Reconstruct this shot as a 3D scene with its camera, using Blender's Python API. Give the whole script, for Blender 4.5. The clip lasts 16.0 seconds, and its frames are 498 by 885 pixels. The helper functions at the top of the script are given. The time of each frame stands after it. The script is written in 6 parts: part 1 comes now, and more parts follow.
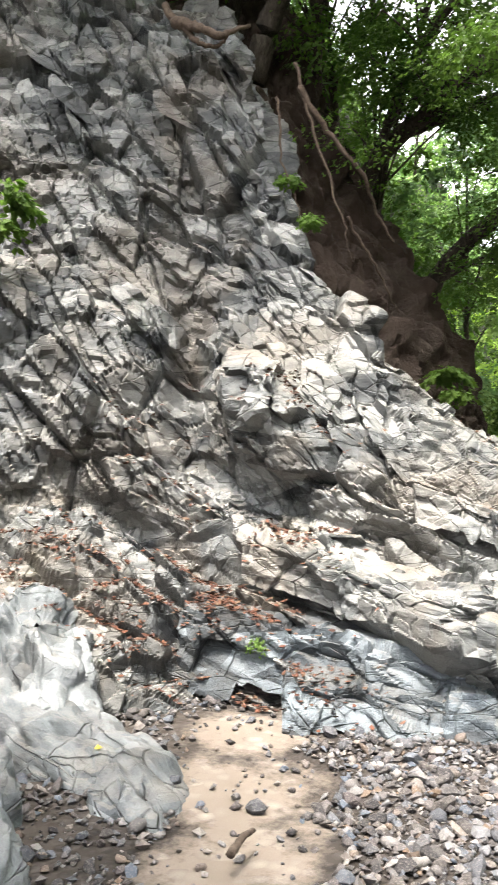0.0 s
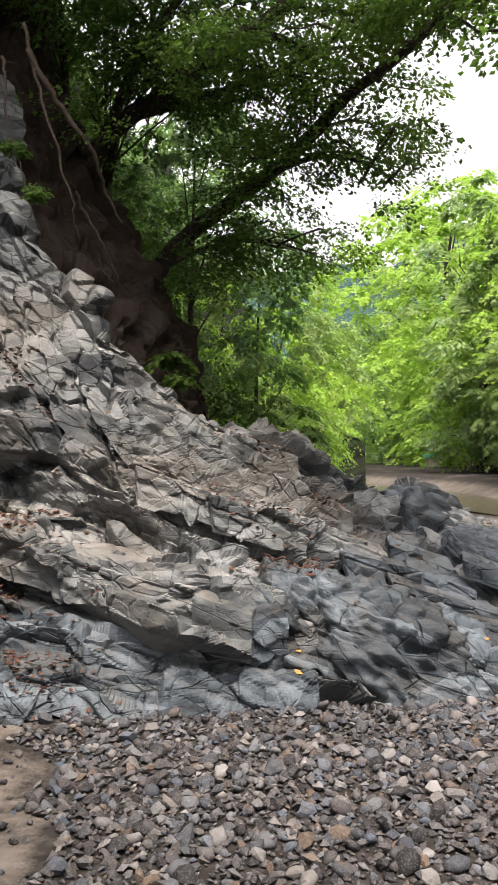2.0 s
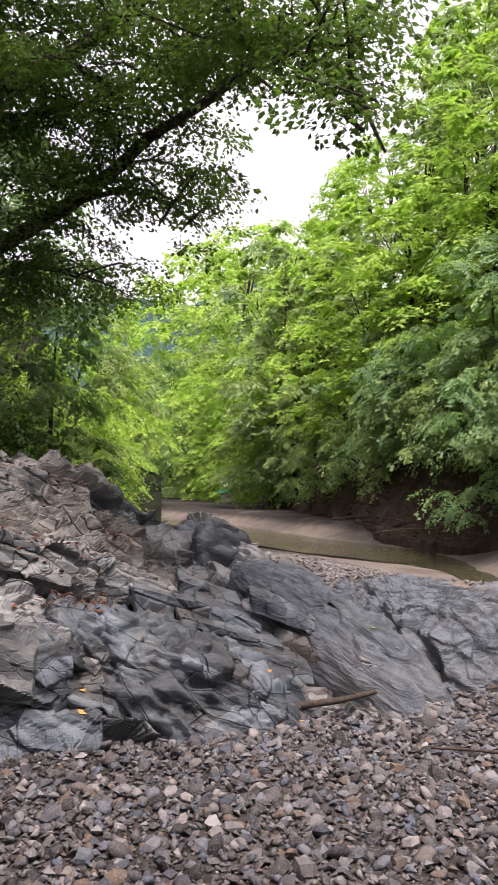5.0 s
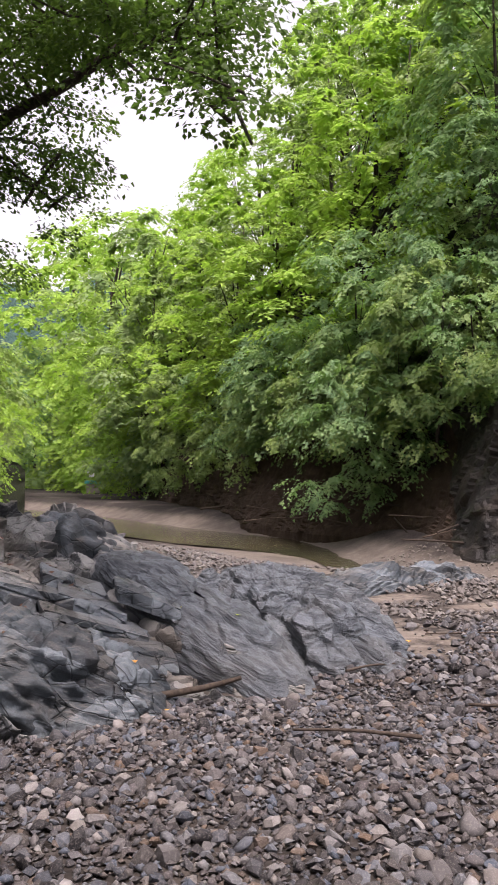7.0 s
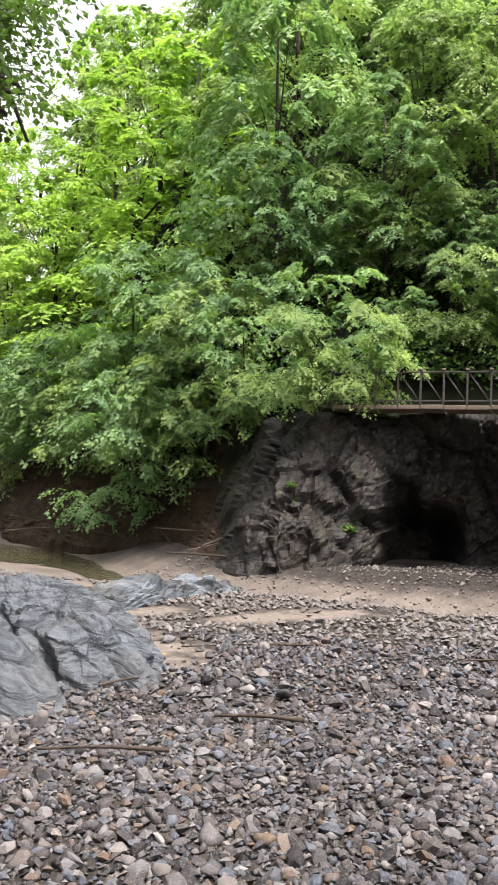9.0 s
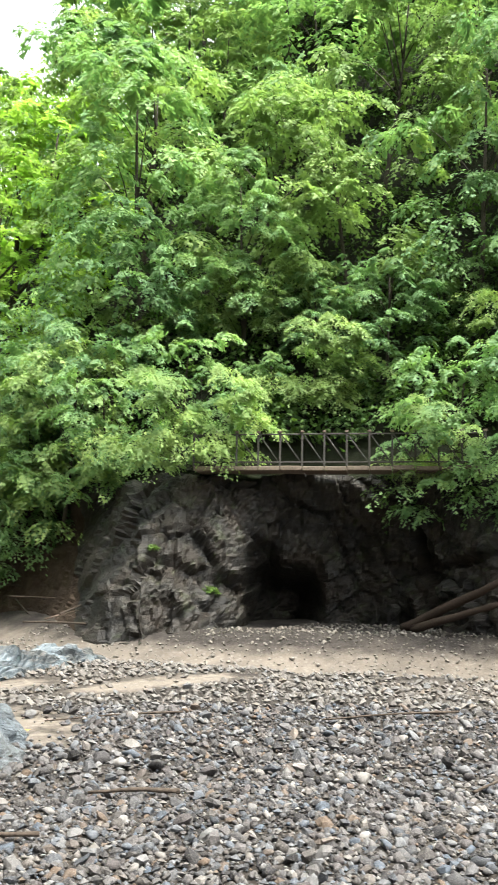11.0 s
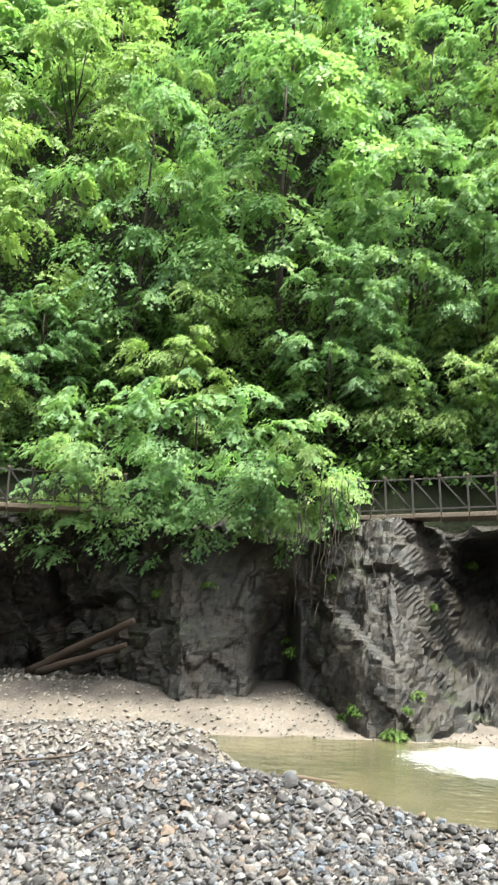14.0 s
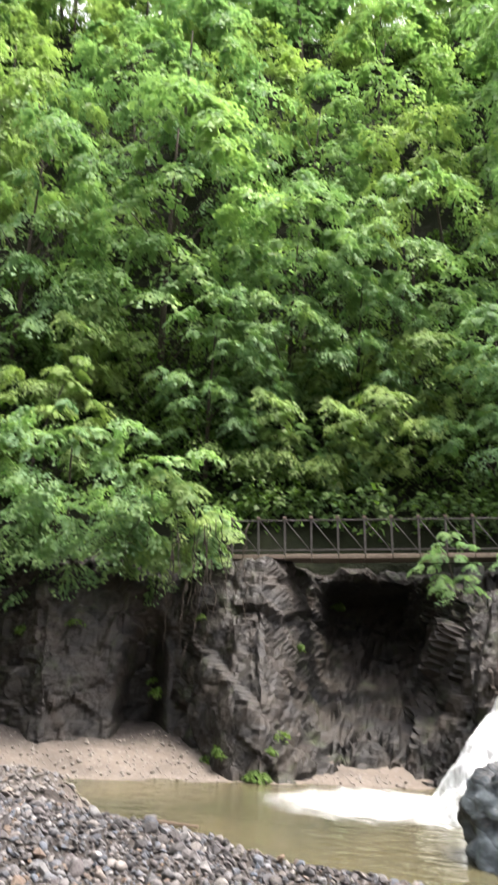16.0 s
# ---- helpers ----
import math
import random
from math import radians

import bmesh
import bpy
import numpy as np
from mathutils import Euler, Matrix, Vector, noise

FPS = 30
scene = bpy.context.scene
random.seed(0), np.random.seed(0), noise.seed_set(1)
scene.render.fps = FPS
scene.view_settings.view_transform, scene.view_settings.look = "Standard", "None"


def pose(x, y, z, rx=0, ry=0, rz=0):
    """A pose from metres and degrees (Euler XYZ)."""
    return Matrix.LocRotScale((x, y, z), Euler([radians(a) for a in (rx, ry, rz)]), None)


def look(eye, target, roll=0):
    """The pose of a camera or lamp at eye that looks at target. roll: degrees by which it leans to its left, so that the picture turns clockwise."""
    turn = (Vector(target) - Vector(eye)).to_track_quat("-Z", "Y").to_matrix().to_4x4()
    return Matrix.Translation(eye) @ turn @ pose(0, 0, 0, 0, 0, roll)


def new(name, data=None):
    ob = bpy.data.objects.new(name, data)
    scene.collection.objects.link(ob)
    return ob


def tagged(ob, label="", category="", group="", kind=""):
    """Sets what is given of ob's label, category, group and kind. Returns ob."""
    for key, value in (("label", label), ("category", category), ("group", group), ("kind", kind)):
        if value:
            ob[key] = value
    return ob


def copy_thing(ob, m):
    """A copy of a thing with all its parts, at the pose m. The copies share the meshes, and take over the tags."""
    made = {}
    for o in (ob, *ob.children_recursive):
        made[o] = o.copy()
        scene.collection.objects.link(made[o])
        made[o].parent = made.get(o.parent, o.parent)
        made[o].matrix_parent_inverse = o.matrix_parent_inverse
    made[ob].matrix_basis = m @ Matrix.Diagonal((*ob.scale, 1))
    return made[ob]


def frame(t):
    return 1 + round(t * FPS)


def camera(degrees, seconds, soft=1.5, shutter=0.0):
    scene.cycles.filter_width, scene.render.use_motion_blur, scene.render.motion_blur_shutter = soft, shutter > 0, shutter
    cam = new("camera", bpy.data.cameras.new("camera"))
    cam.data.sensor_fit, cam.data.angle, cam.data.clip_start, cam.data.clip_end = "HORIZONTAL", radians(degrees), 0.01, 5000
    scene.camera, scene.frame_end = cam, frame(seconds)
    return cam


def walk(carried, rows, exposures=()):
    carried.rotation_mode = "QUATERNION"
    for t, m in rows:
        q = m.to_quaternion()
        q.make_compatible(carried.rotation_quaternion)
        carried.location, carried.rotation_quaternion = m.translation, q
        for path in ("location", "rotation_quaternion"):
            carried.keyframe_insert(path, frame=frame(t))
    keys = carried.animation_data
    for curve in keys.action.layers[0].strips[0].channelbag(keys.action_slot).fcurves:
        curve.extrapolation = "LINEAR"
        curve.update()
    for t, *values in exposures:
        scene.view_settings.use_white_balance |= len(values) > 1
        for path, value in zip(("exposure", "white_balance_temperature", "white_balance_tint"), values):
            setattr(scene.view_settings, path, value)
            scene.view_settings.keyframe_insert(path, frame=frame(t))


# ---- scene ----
# ---- camera: a hand-held pan from one spot, heading clockwise from +y, pitch, roll ----
cam = camera(33.572, 16.0, soft=1.6, shutter=0.25)
ROWS = (
    (0.0, -0.055, 0.012, 1.525, -31.55, 2.63, -1.27),
    (0.5, -0.061, 0.011, 1.529, -25.26, 2.42, -0.62),
    (1.0, -0.062, 0.011, 1.530, -19.21, 1.68, -0.37),
    (1.5, -0.055, 0.013, 1.547, -14.39, 1.03, -0.35),
    (2.0, -0.049, 0.013, 1.551, -12.57, 0.86, -0.51),
    (2.5, -0.040, 0.010, 1.556, -9.81, 1.26, -0.97),
    (3.0, -0.031, 0.013, 1.557, -7.28, 0.65, -1.12),
    (3.5, -0.025, 0.011, 1.559, -4.64, 0.39, -0.94),
    (3.7, -0.017, 0.006, 1.560, -4.08, 0.75, -0.54),
    (5.8, -0.010, 0.004, 1.553, 4.54, 3.67, 0.34),
    (6.0, -0.004, 0.009, 1.554, 5.09, 3.57, 0.26),
    (6.5, -0.001, -0.002, 1.554, 7.58, 3.60, 0.43),
    (7.0, 0.000, 0.000, 1.550, 10.54, 2.64, 0.40),
    (7.5, 0.012, -0.004, 1.561, 13.40, 2.76, 0.71),
    (8.0, 0.036, -0.013, 1.558, 18.61, 2.89, 1.78),
    (8.5, 0.062, -0.016, 1.555, 22.46, 3.33, 2.38),
    (8.7, 0.066, -0.011, 1.556, 24.16, 3.32, 2.51),
    (10.8, -0.044, 0.041, 1.550, 34.33, 8.75, 0.46),
    (11.0, -0.033, 0.042, 1.554, 35.98, 8.41, 0.92),
    (11.5, -0.016, 0.019, 1.554, 41.00, 7.62, 1.81),
    (12.0, 0.010, 0.008, 1.553, 45.92, 7.27, 2.73),
    (12.5, 0.023, 0.011, 1.550, 49.98, 7.30, 2.52),
    (13.0, 0.018, -0.000, 1.554, 52.92, 7.41, 1.21),
    (13.5, 0.015, -0.004, 1.553, 56.37, 8.03, 0.85),
    (14.0, 0.018, -0.002, 1.549, 60.52, 11.66, 1.24),
    (14.5, 0.027, -0.002, 1.547, 62.90, 16.55, 1.22),
    (15.0, 0.016, -0.006, 1.543, 63.95, 20.11, 1.28),
    (15.5, 0.013, -0.013, 1.539, 64.83, 20.41, 1.13),
    (16.0, 0.013, -0.007, 1.544, 69.19, 14.50, 1.84),
)


def eye_pose(x, y, z, heading, pitch, roll):
    return pose(x, y, z) @ pose(0, 0, 0, 90, 0, -heading) @ pose(0, 0, 0, pitch, 0, 0) @ pose(0, 0, 0, 0, 0, roll)


walk(cam, [(t, eye_pose(*r)) for t, *r in ROWS], exposures=[(0.0, 1.55, 6550, 14), (1.0, 0.95, 6560, 17), (2.0, 0.25, 6600, 18), (3.5, 0.15, 6550, 24), (7.0, -0.03, 6520, 29), (8.5, 0.34, 6450, 23), (11.0, 0.95, 6350, 7), (13.0, 1.35, 6380, 7), (14.5, 1.25, 6300, 4), (15.0, 1.0, 6350, 6), (15.5, 0.55, 6450, 13), (16.0, 0.93, 6450, 17)])

# ---- daylight: a bright thin overcast over a narrow valley ----
world = bpy.data.worlds.new("sky")
scene.world = world
world.use_nodes = True
wn = world.node_tree
sky = wn.nodes.new("ShaderNodeTexSky")
sky.sky_type, sky.sun_disc = "NISHITA", False
sky.sun_elevation, sky.sun_rotation = radians(70), radians(168)
sky.air_density, sky.dust_density, sky.ozone_density = 1.0, 6.0, 1.0
pale = wn.nodes.new("ShaderNodeHueSaturation")
pale.inputs["Saturation"].default_value = 0.12
pale.inputs["Value"].default_value = 2.5
wn.links.new(sky.outputs[0], pale.inputs["Color"])
wn.links.new(pale.outputs[0], wn.nodes["Background"].inputs["Color"])
wn.nodes["Background"].inputs["Strength"].default_value = 0.15
sun = new("sun", bpy.data.lights.new("sun", "SUN"))
sun.data.energy, sun.data.angle, sun.data.color = 4.4, radians(12), (1.0, 0.93, 0.78)
sun.matrix_world = look((2.27, -10.67, 30), (0, 0, 0))


# ---- materials ----
class Mat:
    """A small writer of node materials."""

    def __init__(self, name, rough=0.8, spec=0.3):
        self.m = bpy.data.materials.new(name)
        self.m.use_nodes = True
        self.t = self.m.node_tree
        self.b = self.t.nodes["Principled BSDF"]
        self.b.inputs["Roughness"].default_value = rough
        self.b.inputs["Specular IOR Level"].default_value = spec
        self.co = self.t.nodes.new("ShaderNodeTexCoord").outputs["Object"]

    def n(self, kind, **ins):
        node = self.t.nodes.new("ShaderNode" + kind)
        for k, v in ins.items():
            key = int(k[1:]) if k[0] == "i" and k[1:].isdigit() else k.replace("_", " ")
            if hasattr(v, "is_linked"):
                self.t.links.new(v, node.inputs[key])
            else:
                node.inputs[key].default_value = v
        return node

    def noise(self, scale, detail=6.0, rough=0.6, vec=None, dist=0.0):
        return self.n("TexNoise", Vector=vec or self.co, Scale=scale, Detail=detail, Roughness=rough, Distortion=dist).outputs["Fac"]

    def stretch(self, scale, turn=(0, 0, 0)):
        m = self.n("Mapping", Vector=self.co)
        m.inputs["Scale"].default_value = scale
        m.inputs["Rotation"].default_value = turn
        return m.outputs[0]

    def ramp(self, fac, *stops):
        r = self.n("ValToRGB", Fac=fac)
        e = r.color_ramp.elements
        while len(e) < len(stops):
            e.new(0.5)
        for el, (p, c) in zip(e, stops):
            el.position = p
            el.color = (*c, 1) if hasattr(c, "__len__") else (c, c, c, 1)
        return r.outputs[0]

    def mix(self, fac, a, b, how="MIX"):
        m = self.n("MixRGB", Fac=fac, Color1=a, Color2=b)
        m.blend_type = how
        return m.outputs[0]

    def math(self, op, a, b=0.0):
        m = self.n("Math", i0=a, i1=b)
        m.operation = op
        return m.outputs[0]

    def bump(self, height, strength, dist=0.02, normal=None):
        b = self.n("Bump", Height=height, Strength=strength, Distance=dist)
        if normal:
            self.t.links.new(normal, b.inputs["Normal"])
        return b.outputs[0]

    def out(self, color=None, normal=None, rough=None):
        for key, v in (("Base Color", color), ("Normal", normal), ("Roughness", rough)):
            if v is not None:
                self.t.links.new(v, self.b.inputs[key])
        return self.m


def rgb(r, g, b):
    return (r, g, b, 1.0)


def rock_material(name, dark, mid, pale, warm, warm_share=0.45, moss=0.0, dust=0.0, relief=0.03):
    """Jointed rock: broad tone from block to block, fine grain, thin dark joints, warm stains and dusty treads."""
    m = Mat(name, 0.62, 0.4)
    bed = m.stretch((1.5, 1.5, 2.6), (0.25, 0.42, 0.0))
    big = m.noise(0.9, 5, 0.6, dist=0.6)
    grain = m.noise(3.2, 10, 0.62, bed)
    fine = m.noise(85, 6, 0.7)
    cell = m.n("TexVoronoi", Vector=m.mix(0.08, m.stretch((1.2, 1.5, 3.2), (0.25, 0.42, 0.0)), m.n("TexNoise", Vector=m.co, Scale=3.0).outputs["Color"]), Scale=1.7)
    tone = m.n("SeparateXYZ", Vector=cell.outputs["Color"]).outputs[0]
    col = m.ramp(m.math("ADD", m.math("MULTIPLY", grain, 0.7), m.math("MULTIPLY", tone, 0.3)), (0.3, dark), (0.48, mid), (0.66, pale))
    col = m.mix(m.ramp(big, (0.45, 0.0), (0.62, warm_share)), col, m.mix(grain, rgb(*[c * 0.5 for c in warm]), rgb(*warm)))
    col = m.mix(m.ramp(fine, (0.35, 0.3), (0.6, 0.0)), col, rgb(*[c * 0.5 for c in dark]), "MIX")
    veins = m.n("TexVoronoi", Vector=m.mix(0.12, m.stretch((1.6, 1.6, 4.5), (0.2, 0.5, 0.3)), m.n("TexNoise", Vector=m.co, Scale=3.0).outputs["Color"]), Scale=1.3)
    veins.feature = "DISTANCE_TO_EDGE"
    small = m.n("TexVoronoi", Vector=m.mix(0.1, m.stretch((3.2, 3.0, 7.0), (0.3, 0.4, 0.8)), m.n("TexNoise", Vector=m.co, Scale=6.0).outputs["Color"]), Scale=1.5)
    small.feature = "DISTANCE_TO_EDGE"
    crack = m.math("MULTIPLY", m.ramp(veins.outputs["Distance"], (0.0, 0.8), (0.014, 0.0)), m.ramp(m.noise(2.3, 3, 0.5), (0.4, 0.0), (0.55, 1.0)))
    crack = m.math("MAXIMUM", crack, m.math("MULTIPLY", m.ramp(small.outputs["Distance"], (0.0, 0.45), (0.03, 0.0)), m.ramp(m.noise(1.4, 3, 0.5), (0.5, 0.0), (0.64, 1.0))))
    if dust:
        up = m.n("SeparateXYZ", Vector=m.n("NewGeometry").outputs["True Normal"]).outputs[2]
        lay = m.math("MULTIPLY", m.ramp(up, (0.62, 0.0), (0.9, dust)), m.ramp(m.noise(2.6, 6, 0.7), (0.35, 0.1), (0.6, 1.0)))
        col = m.mix(lay, col, m.mix(fine, rgb(0.23, 0.19, 0.15), rgb(0.4, 0.345, 0.28)))
    col = m.mix(m.math("MULTIPLY", crack, 0.6), col, rgb(*[c * 0.4 for c in dark]))
    if moss:
        col = m.mix(m.ramp(m.noise(1.7, 6, 0.7), (0.56, 0.0), (0.7, moss)), col, m.mix(fine, rgb(0.03, 0.05, 0.015), rgb(0.09, 0.12, 0.04)))
    h = m.math("SUBTRACT", m.math("ADD", grain, m.math("MULTIPLY", fine, 0.2)), m.math("MULTIPLY", crack, 0.9))
    return m.out(col, m.bump(h, 1.0, relief), m.ramp(grain, (0.3, 0.42), (0.7, 0.75)))


M_CLIFF = rock_material("grey_jointed_rock", (0.018, 0.022, 0.025), (0.085, 0.092, 0.093), (0.22, 0.228, 0.222), (0.21, 0.17, 0.125), 0.42, 0.1, 0.35)
M_LEDGE = rock_material("blue_grey_ledge_rock", (0.007, 0.010, 0.013), (0.042, 0.055, 0.065), (0.14, 0.168, 0.188), (0.1, 0.09, 0.072), 0.25, 0.0, 0.15)
# near-black: shade from the overhanging trees is put into this rock's colour
M_BANK_SHADED = rock_material("shade_darkened_bank_rock", (0.0018, 0.0016, 0.0013), (0.0075, 0.0062, 0.0047), (0.026, 0.0225, 0.017), (0.032, 0.0225, 0.014), 0.8, 0.35, 0.0, 0.05)
M_BOULDER = rock_material("pale_boulder_rock", (0.036, 0.044, 0.049), (0.11, 0.125, 0.133), (0.21, 0.23, 0.24), (0.18, 0.163, 0.14), 0.25, 0.0, 0.2)


def striped_material():
    """Smooth water-worn rock with thin dark bands along its beds."""
    m = Mat("striped_worn_rock", 0.6, 0.4)
    band = m.noise(1.0, 6, 0.6, m.stretch((1.1, 2.6, 13.0), (0.2, 0.3, 0.0)), 0.4)
    big, fine = m.noise(1.6, 6, 0.65), m.noise(60, 5, 0.7)
    col = m.ramp(band, (0.32, (0.01, 0.013, 0.016)), (0.43, (0.06, 0.072, 0.083)), (0.5, (0.11, 0.128, 0.146)), (0.55, (0.03, 0.037, 0.044)), (0.68, (0.145, 0.168, 0.186)))
    col = m.mix(m.ramp(big, (0.45, 0.0), (0.7, 0.45)), col, rgb(0.12, 0.118, 0.11))
    col = m.mix(m.ramp(fine, (0.35, 0.35), (0.6, 0.0)), col, rgb(0.03, 0.035, 0.04))
    return m.out(col, m.bump(m.math("ADD", band, m.math("ADD", m.math("MULTIPLY", fine, 0.15), m.math("MULTIPLY", big, 0.4))), 1.0, 0.1))


M_STRIPED = striped_material()


def soil_material(name, a, b, c, scale=3.0):
    m = Mat(name, 0.95, 0.1)
    n1, n2 = m.noise(scale, 8, 0.65), m.noise(scale * 14, 6, 0.7)
    col = m.mix(n2, m.ramp(n1, (0.3, a), (0.5, b), (0.7, c)), rgb(*b))
    return m.out(col, m.bump(m.math("ADD", n1, n2), 0.8, 0.06))


# both browns carry the shade of the trees above in their colour
M_EARTH = soil_material("root_bound_earth", (0.018, 0.0135, 0.011), (0.045, 0.033, 0.026), (0.11, 0.09, 0.074))
M_LOAM = soil_material("shaded_brown_loam", (0.018, 0.013, 0.009), (0.05, 0.036, 0.026), (0.11, 0.082, 0.06))
# the gloom between the trees is painted into this near-black floor
M_FLOOR = soil_material("shade_dark_forest_floor", (0.005, 0.006, 0.003), (0.01, 0.012, 0.006), (0.02, 0.024, 0.01), 1.2)


def ground_material():
    """Damp gritty soil under the stones, darkened to paint the shade in their gaps, with bare sand in patches and along
    the banks of the channel.
    """
    m = Mat("sand_and_gravel_bed", 0.95, 0.15)
    mid, fine = m.noise(3.0, 6, 0.6), m.noise(160, 4, 0.7)
    edge = m.math("MULTIPLY", m.math("SUBTRACT", m.noise(1.7, 8, 0.75), 0.5), 4.5)
    xyz = m.n("SeparateXYZ", Vector=m.co).outputs
    share = m.math("MULTIPLY", m.ramp(m.noise(0.22, 5, 0.6), (0.5, 0.0), (0.6, 1.0)), 0.3)
    for cx, cy, rx, ry in SAND_PATCHES:
        dx, dy = m.math("DIVIDE", m.math("SUBTRACT", xyz[0], cx), rx), m.math("DIVIDE", m.math("SUBTRACT", xyz[1], cy), ry)
        e = m.math("ADD", m.math("ADD", m.math("MULTIPLY", dx, dx), m.math("MULTIPLY", dy, dy)), edge)
        share = m.math("MAXIMUM", share, m.ramp(e, (0.3, 1.0), (1.25, 0.0)))
    low = m.math("ADD", xyz[2], m.math("MULTIPLY", edge, 0.1))
    share = m.math("MAXIMUM", share, m.math("MULTIPLY", m.ramp(m.math("ADD", low, 1.0), (0.55, 0.9), (0.8, 0.0)), m.ramp(m.noise(0.8, 6, 0.65), (0.38, 0.55), (0.58, 1.0))))
    vor = m.n("TexVoronoi", Vector=m.co, Scale=19.0)
    grit = m.ramp(vor.outputs["Distance"], (0.0, 0.0), (0.55, 1.0))
    sand = m.mix(mid, rgb(0.105, 0.089, 0.074), rgb(0.162, 0.14, 0.117))
    pebbly = m.n("TexVoronoi", Vector=m.co, Scale=13.0)
    sand = m.mix(m.ramp(m.n("SeparateXYZ", Vector=pebbly.outputs["Color"]).outputs[0], (0.5, 0.0), (1.0, 0.55)), sand, m.mix(pebbly.outputs["Distance"], rgb(0.3, 0.275, 0.25), rgb(0.06, 0.052, 0.045)))
    sand = m.mix(m.ramp(fine, (0.4, 0.35), (0.6, 0.0)), sand, rgb(0.12, 0.095, 0.075))
    stone = m.mix(m.n("SeparateXYZ", Vector=vor.outputs["Color"]).outputs[0], rgb(0.01, 0.0095, 0.0095), rgb(0.055, 0.05, 0.047))
    stone = m.mix(m.math("MULTIPLY", grit, 0.6), stone, rgb(0.025, 0.02, 0.016))
    return m.out(m.mix(share, stone, sand), m.bump(m.mix(share, m.math("SUBTRACT", 1.0, grit), m.math("ADD", m.math("MULTIPLY", fine, 0.3), mid)), 0.5, 0.02))


SAND_PATCHES = ((-2.75, 4.3, 0.42, 0.5), (-2.35, 3.6, 0.46, 0.5), (-1.95, 2.95, 0.42, 0.46), (3.2, 10.6, 1.5, 0.5), (5.6, 9.7, 1.7, 0.45), (2.95, 8.0, 0.7, 1.25), (3.3, 14.0, 1.0, 0.9))
M_GROUND = ground_material()


def pebble_material(name, attr, sand=0.0):
    """Mixed river stones: greys, blue-greys, browns, a few rusty and pale ones."""
    m = Mat(name, 0.8, 0.25)
    r = m.n("ObjectInfo").outputs["Random"] if attr == "object" else m.n("NewGeometry").outputs["Random Per Island"]
    col = m.ramp(r, (0.0, (0.008, 0.008, 0.010)), (0.12, (0.024, 0.023, 0.026)), (0.24, (0.058, 0.052, 0.049)), (0.36, (0.034, 0.041, 0.053)),
                 (0.48, (0.088, 0.083, 0.083)), (0.58, (0.048, 0.041, 0.043)), (0.68, (0.135, 0.130, 0.129)), (0.78, (0.05, 0.066, 0.09)), (0.86, (0.178, 0.167, 0.158)),
                 (0.93, (0.074, 0.061, 0.055)), (0.985, (0.1, 0.068, 0.046)), (1.0, (0.25, 0.245, 0.24)))
    n1, n2 = m.noise(22, 7, 0.7), m.noise(120, 4, 0.7)
    col = m.mix(m.ramp(n1, (0.35, 0.5), (0.65, 0.0)), col, m.mix(0.5, col, rgb(0.06, 0.054, 0.05)))
    col = m.mix(m.ramp(n2, (0.5, 0.0), (0.7, 0.35)), col, m.mix(0.5, col, rgb(0.5, 0.46, 0.4)))
    if sand:
        col = m.mix(sand, col, rgb(0.165, 0.148, 0.128))
    return m.out(col, m.bump(m.math("ADD", n1, m.math("MULTIPLY", n2, 0.4)), 0.45, 0.01))


M_PEBBLE = pebble_material("river_stone", "object")
M_SANDY = pebble_material("sandy_river_stones", "island", 0.85)
M_PEBBLES = pebble_material("river_stones", "island")
M_DUSTY = pebble_material("dusty_river_stones", "island", 0.4)


def leaf_material(name, shades, glow=0.4):
    """Leaves whose shade changes from tree to tree, from tuft to tuft and a little from leaf to leaf."""
    m = Mat(name, 0.55, 0.2)
    r = m.n("NewGeometry").outputs["Random Per Island"]
    w = m.n("ObjectInfo").outputs["Random"]
    tuft = m.ramp(m.noise(0.9, 2, 0.5), (0.36, 0.0), (0.64, 1.0))
    mixed = m.math("ADD", m.math("ADD", m.math("MULTIPLY", r, 0.24), m.math("ADD", m.math("MULTIPLY", w, 0.28), 0.07)), m.math("MULTIPLY", tuft, 0.4))
    step = 1.0 / (len(shades) - 1)
    col = m.ramp(mixed, *[(i * step, s) for i, s in enumerate(shades)])
    m.t.links.new(col, m.b.inputs["Base Color"])
    tr = m.n("BsdfTranslucent", Color=m.mix(1.0, col, rgb(1.15, 1.3, 0.75), "MULTIPLY"))
    mx = m.n("MixShader", i0=glow, i1=m.b.outputs[0], i2=tr.outputs[0])
    m.t.links.new(mx.outputs[0], m.t.nodes["Material Output"].inputs["Surface"])
    return m.m


M_LEAF = leaf_material("broad_leaves", ((0.1, 0.185, 0.095), (0.150, 0.255, 0.120), (0.210, 0.325, 0.135), (0.297, 0.410, 0.150)), 0.47)
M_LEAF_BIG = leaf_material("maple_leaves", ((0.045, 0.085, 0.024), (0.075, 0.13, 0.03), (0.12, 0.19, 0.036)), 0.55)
# shaded copy of the leaves: the gloom of the woods is in the colour
M_LEAF_SHADE = leaf_material("shade_dark_leaves", ((0.035, 0.07, 0.02), (0.06, 0.11, 0.026), (0.095, 0.155, 0.034)), 0.5)
M_LEAF_FAR = leaf_material("pale_leaves", ((0.157, 0.240, 0.109), (0.227, 0.320, 0.121), (0.324, 0.420, 0.132)), 0.45)
# sunlit copy of the leaves: backlit brightness is put into the colour
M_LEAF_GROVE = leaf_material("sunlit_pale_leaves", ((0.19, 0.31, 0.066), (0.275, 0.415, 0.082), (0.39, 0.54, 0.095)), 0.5)


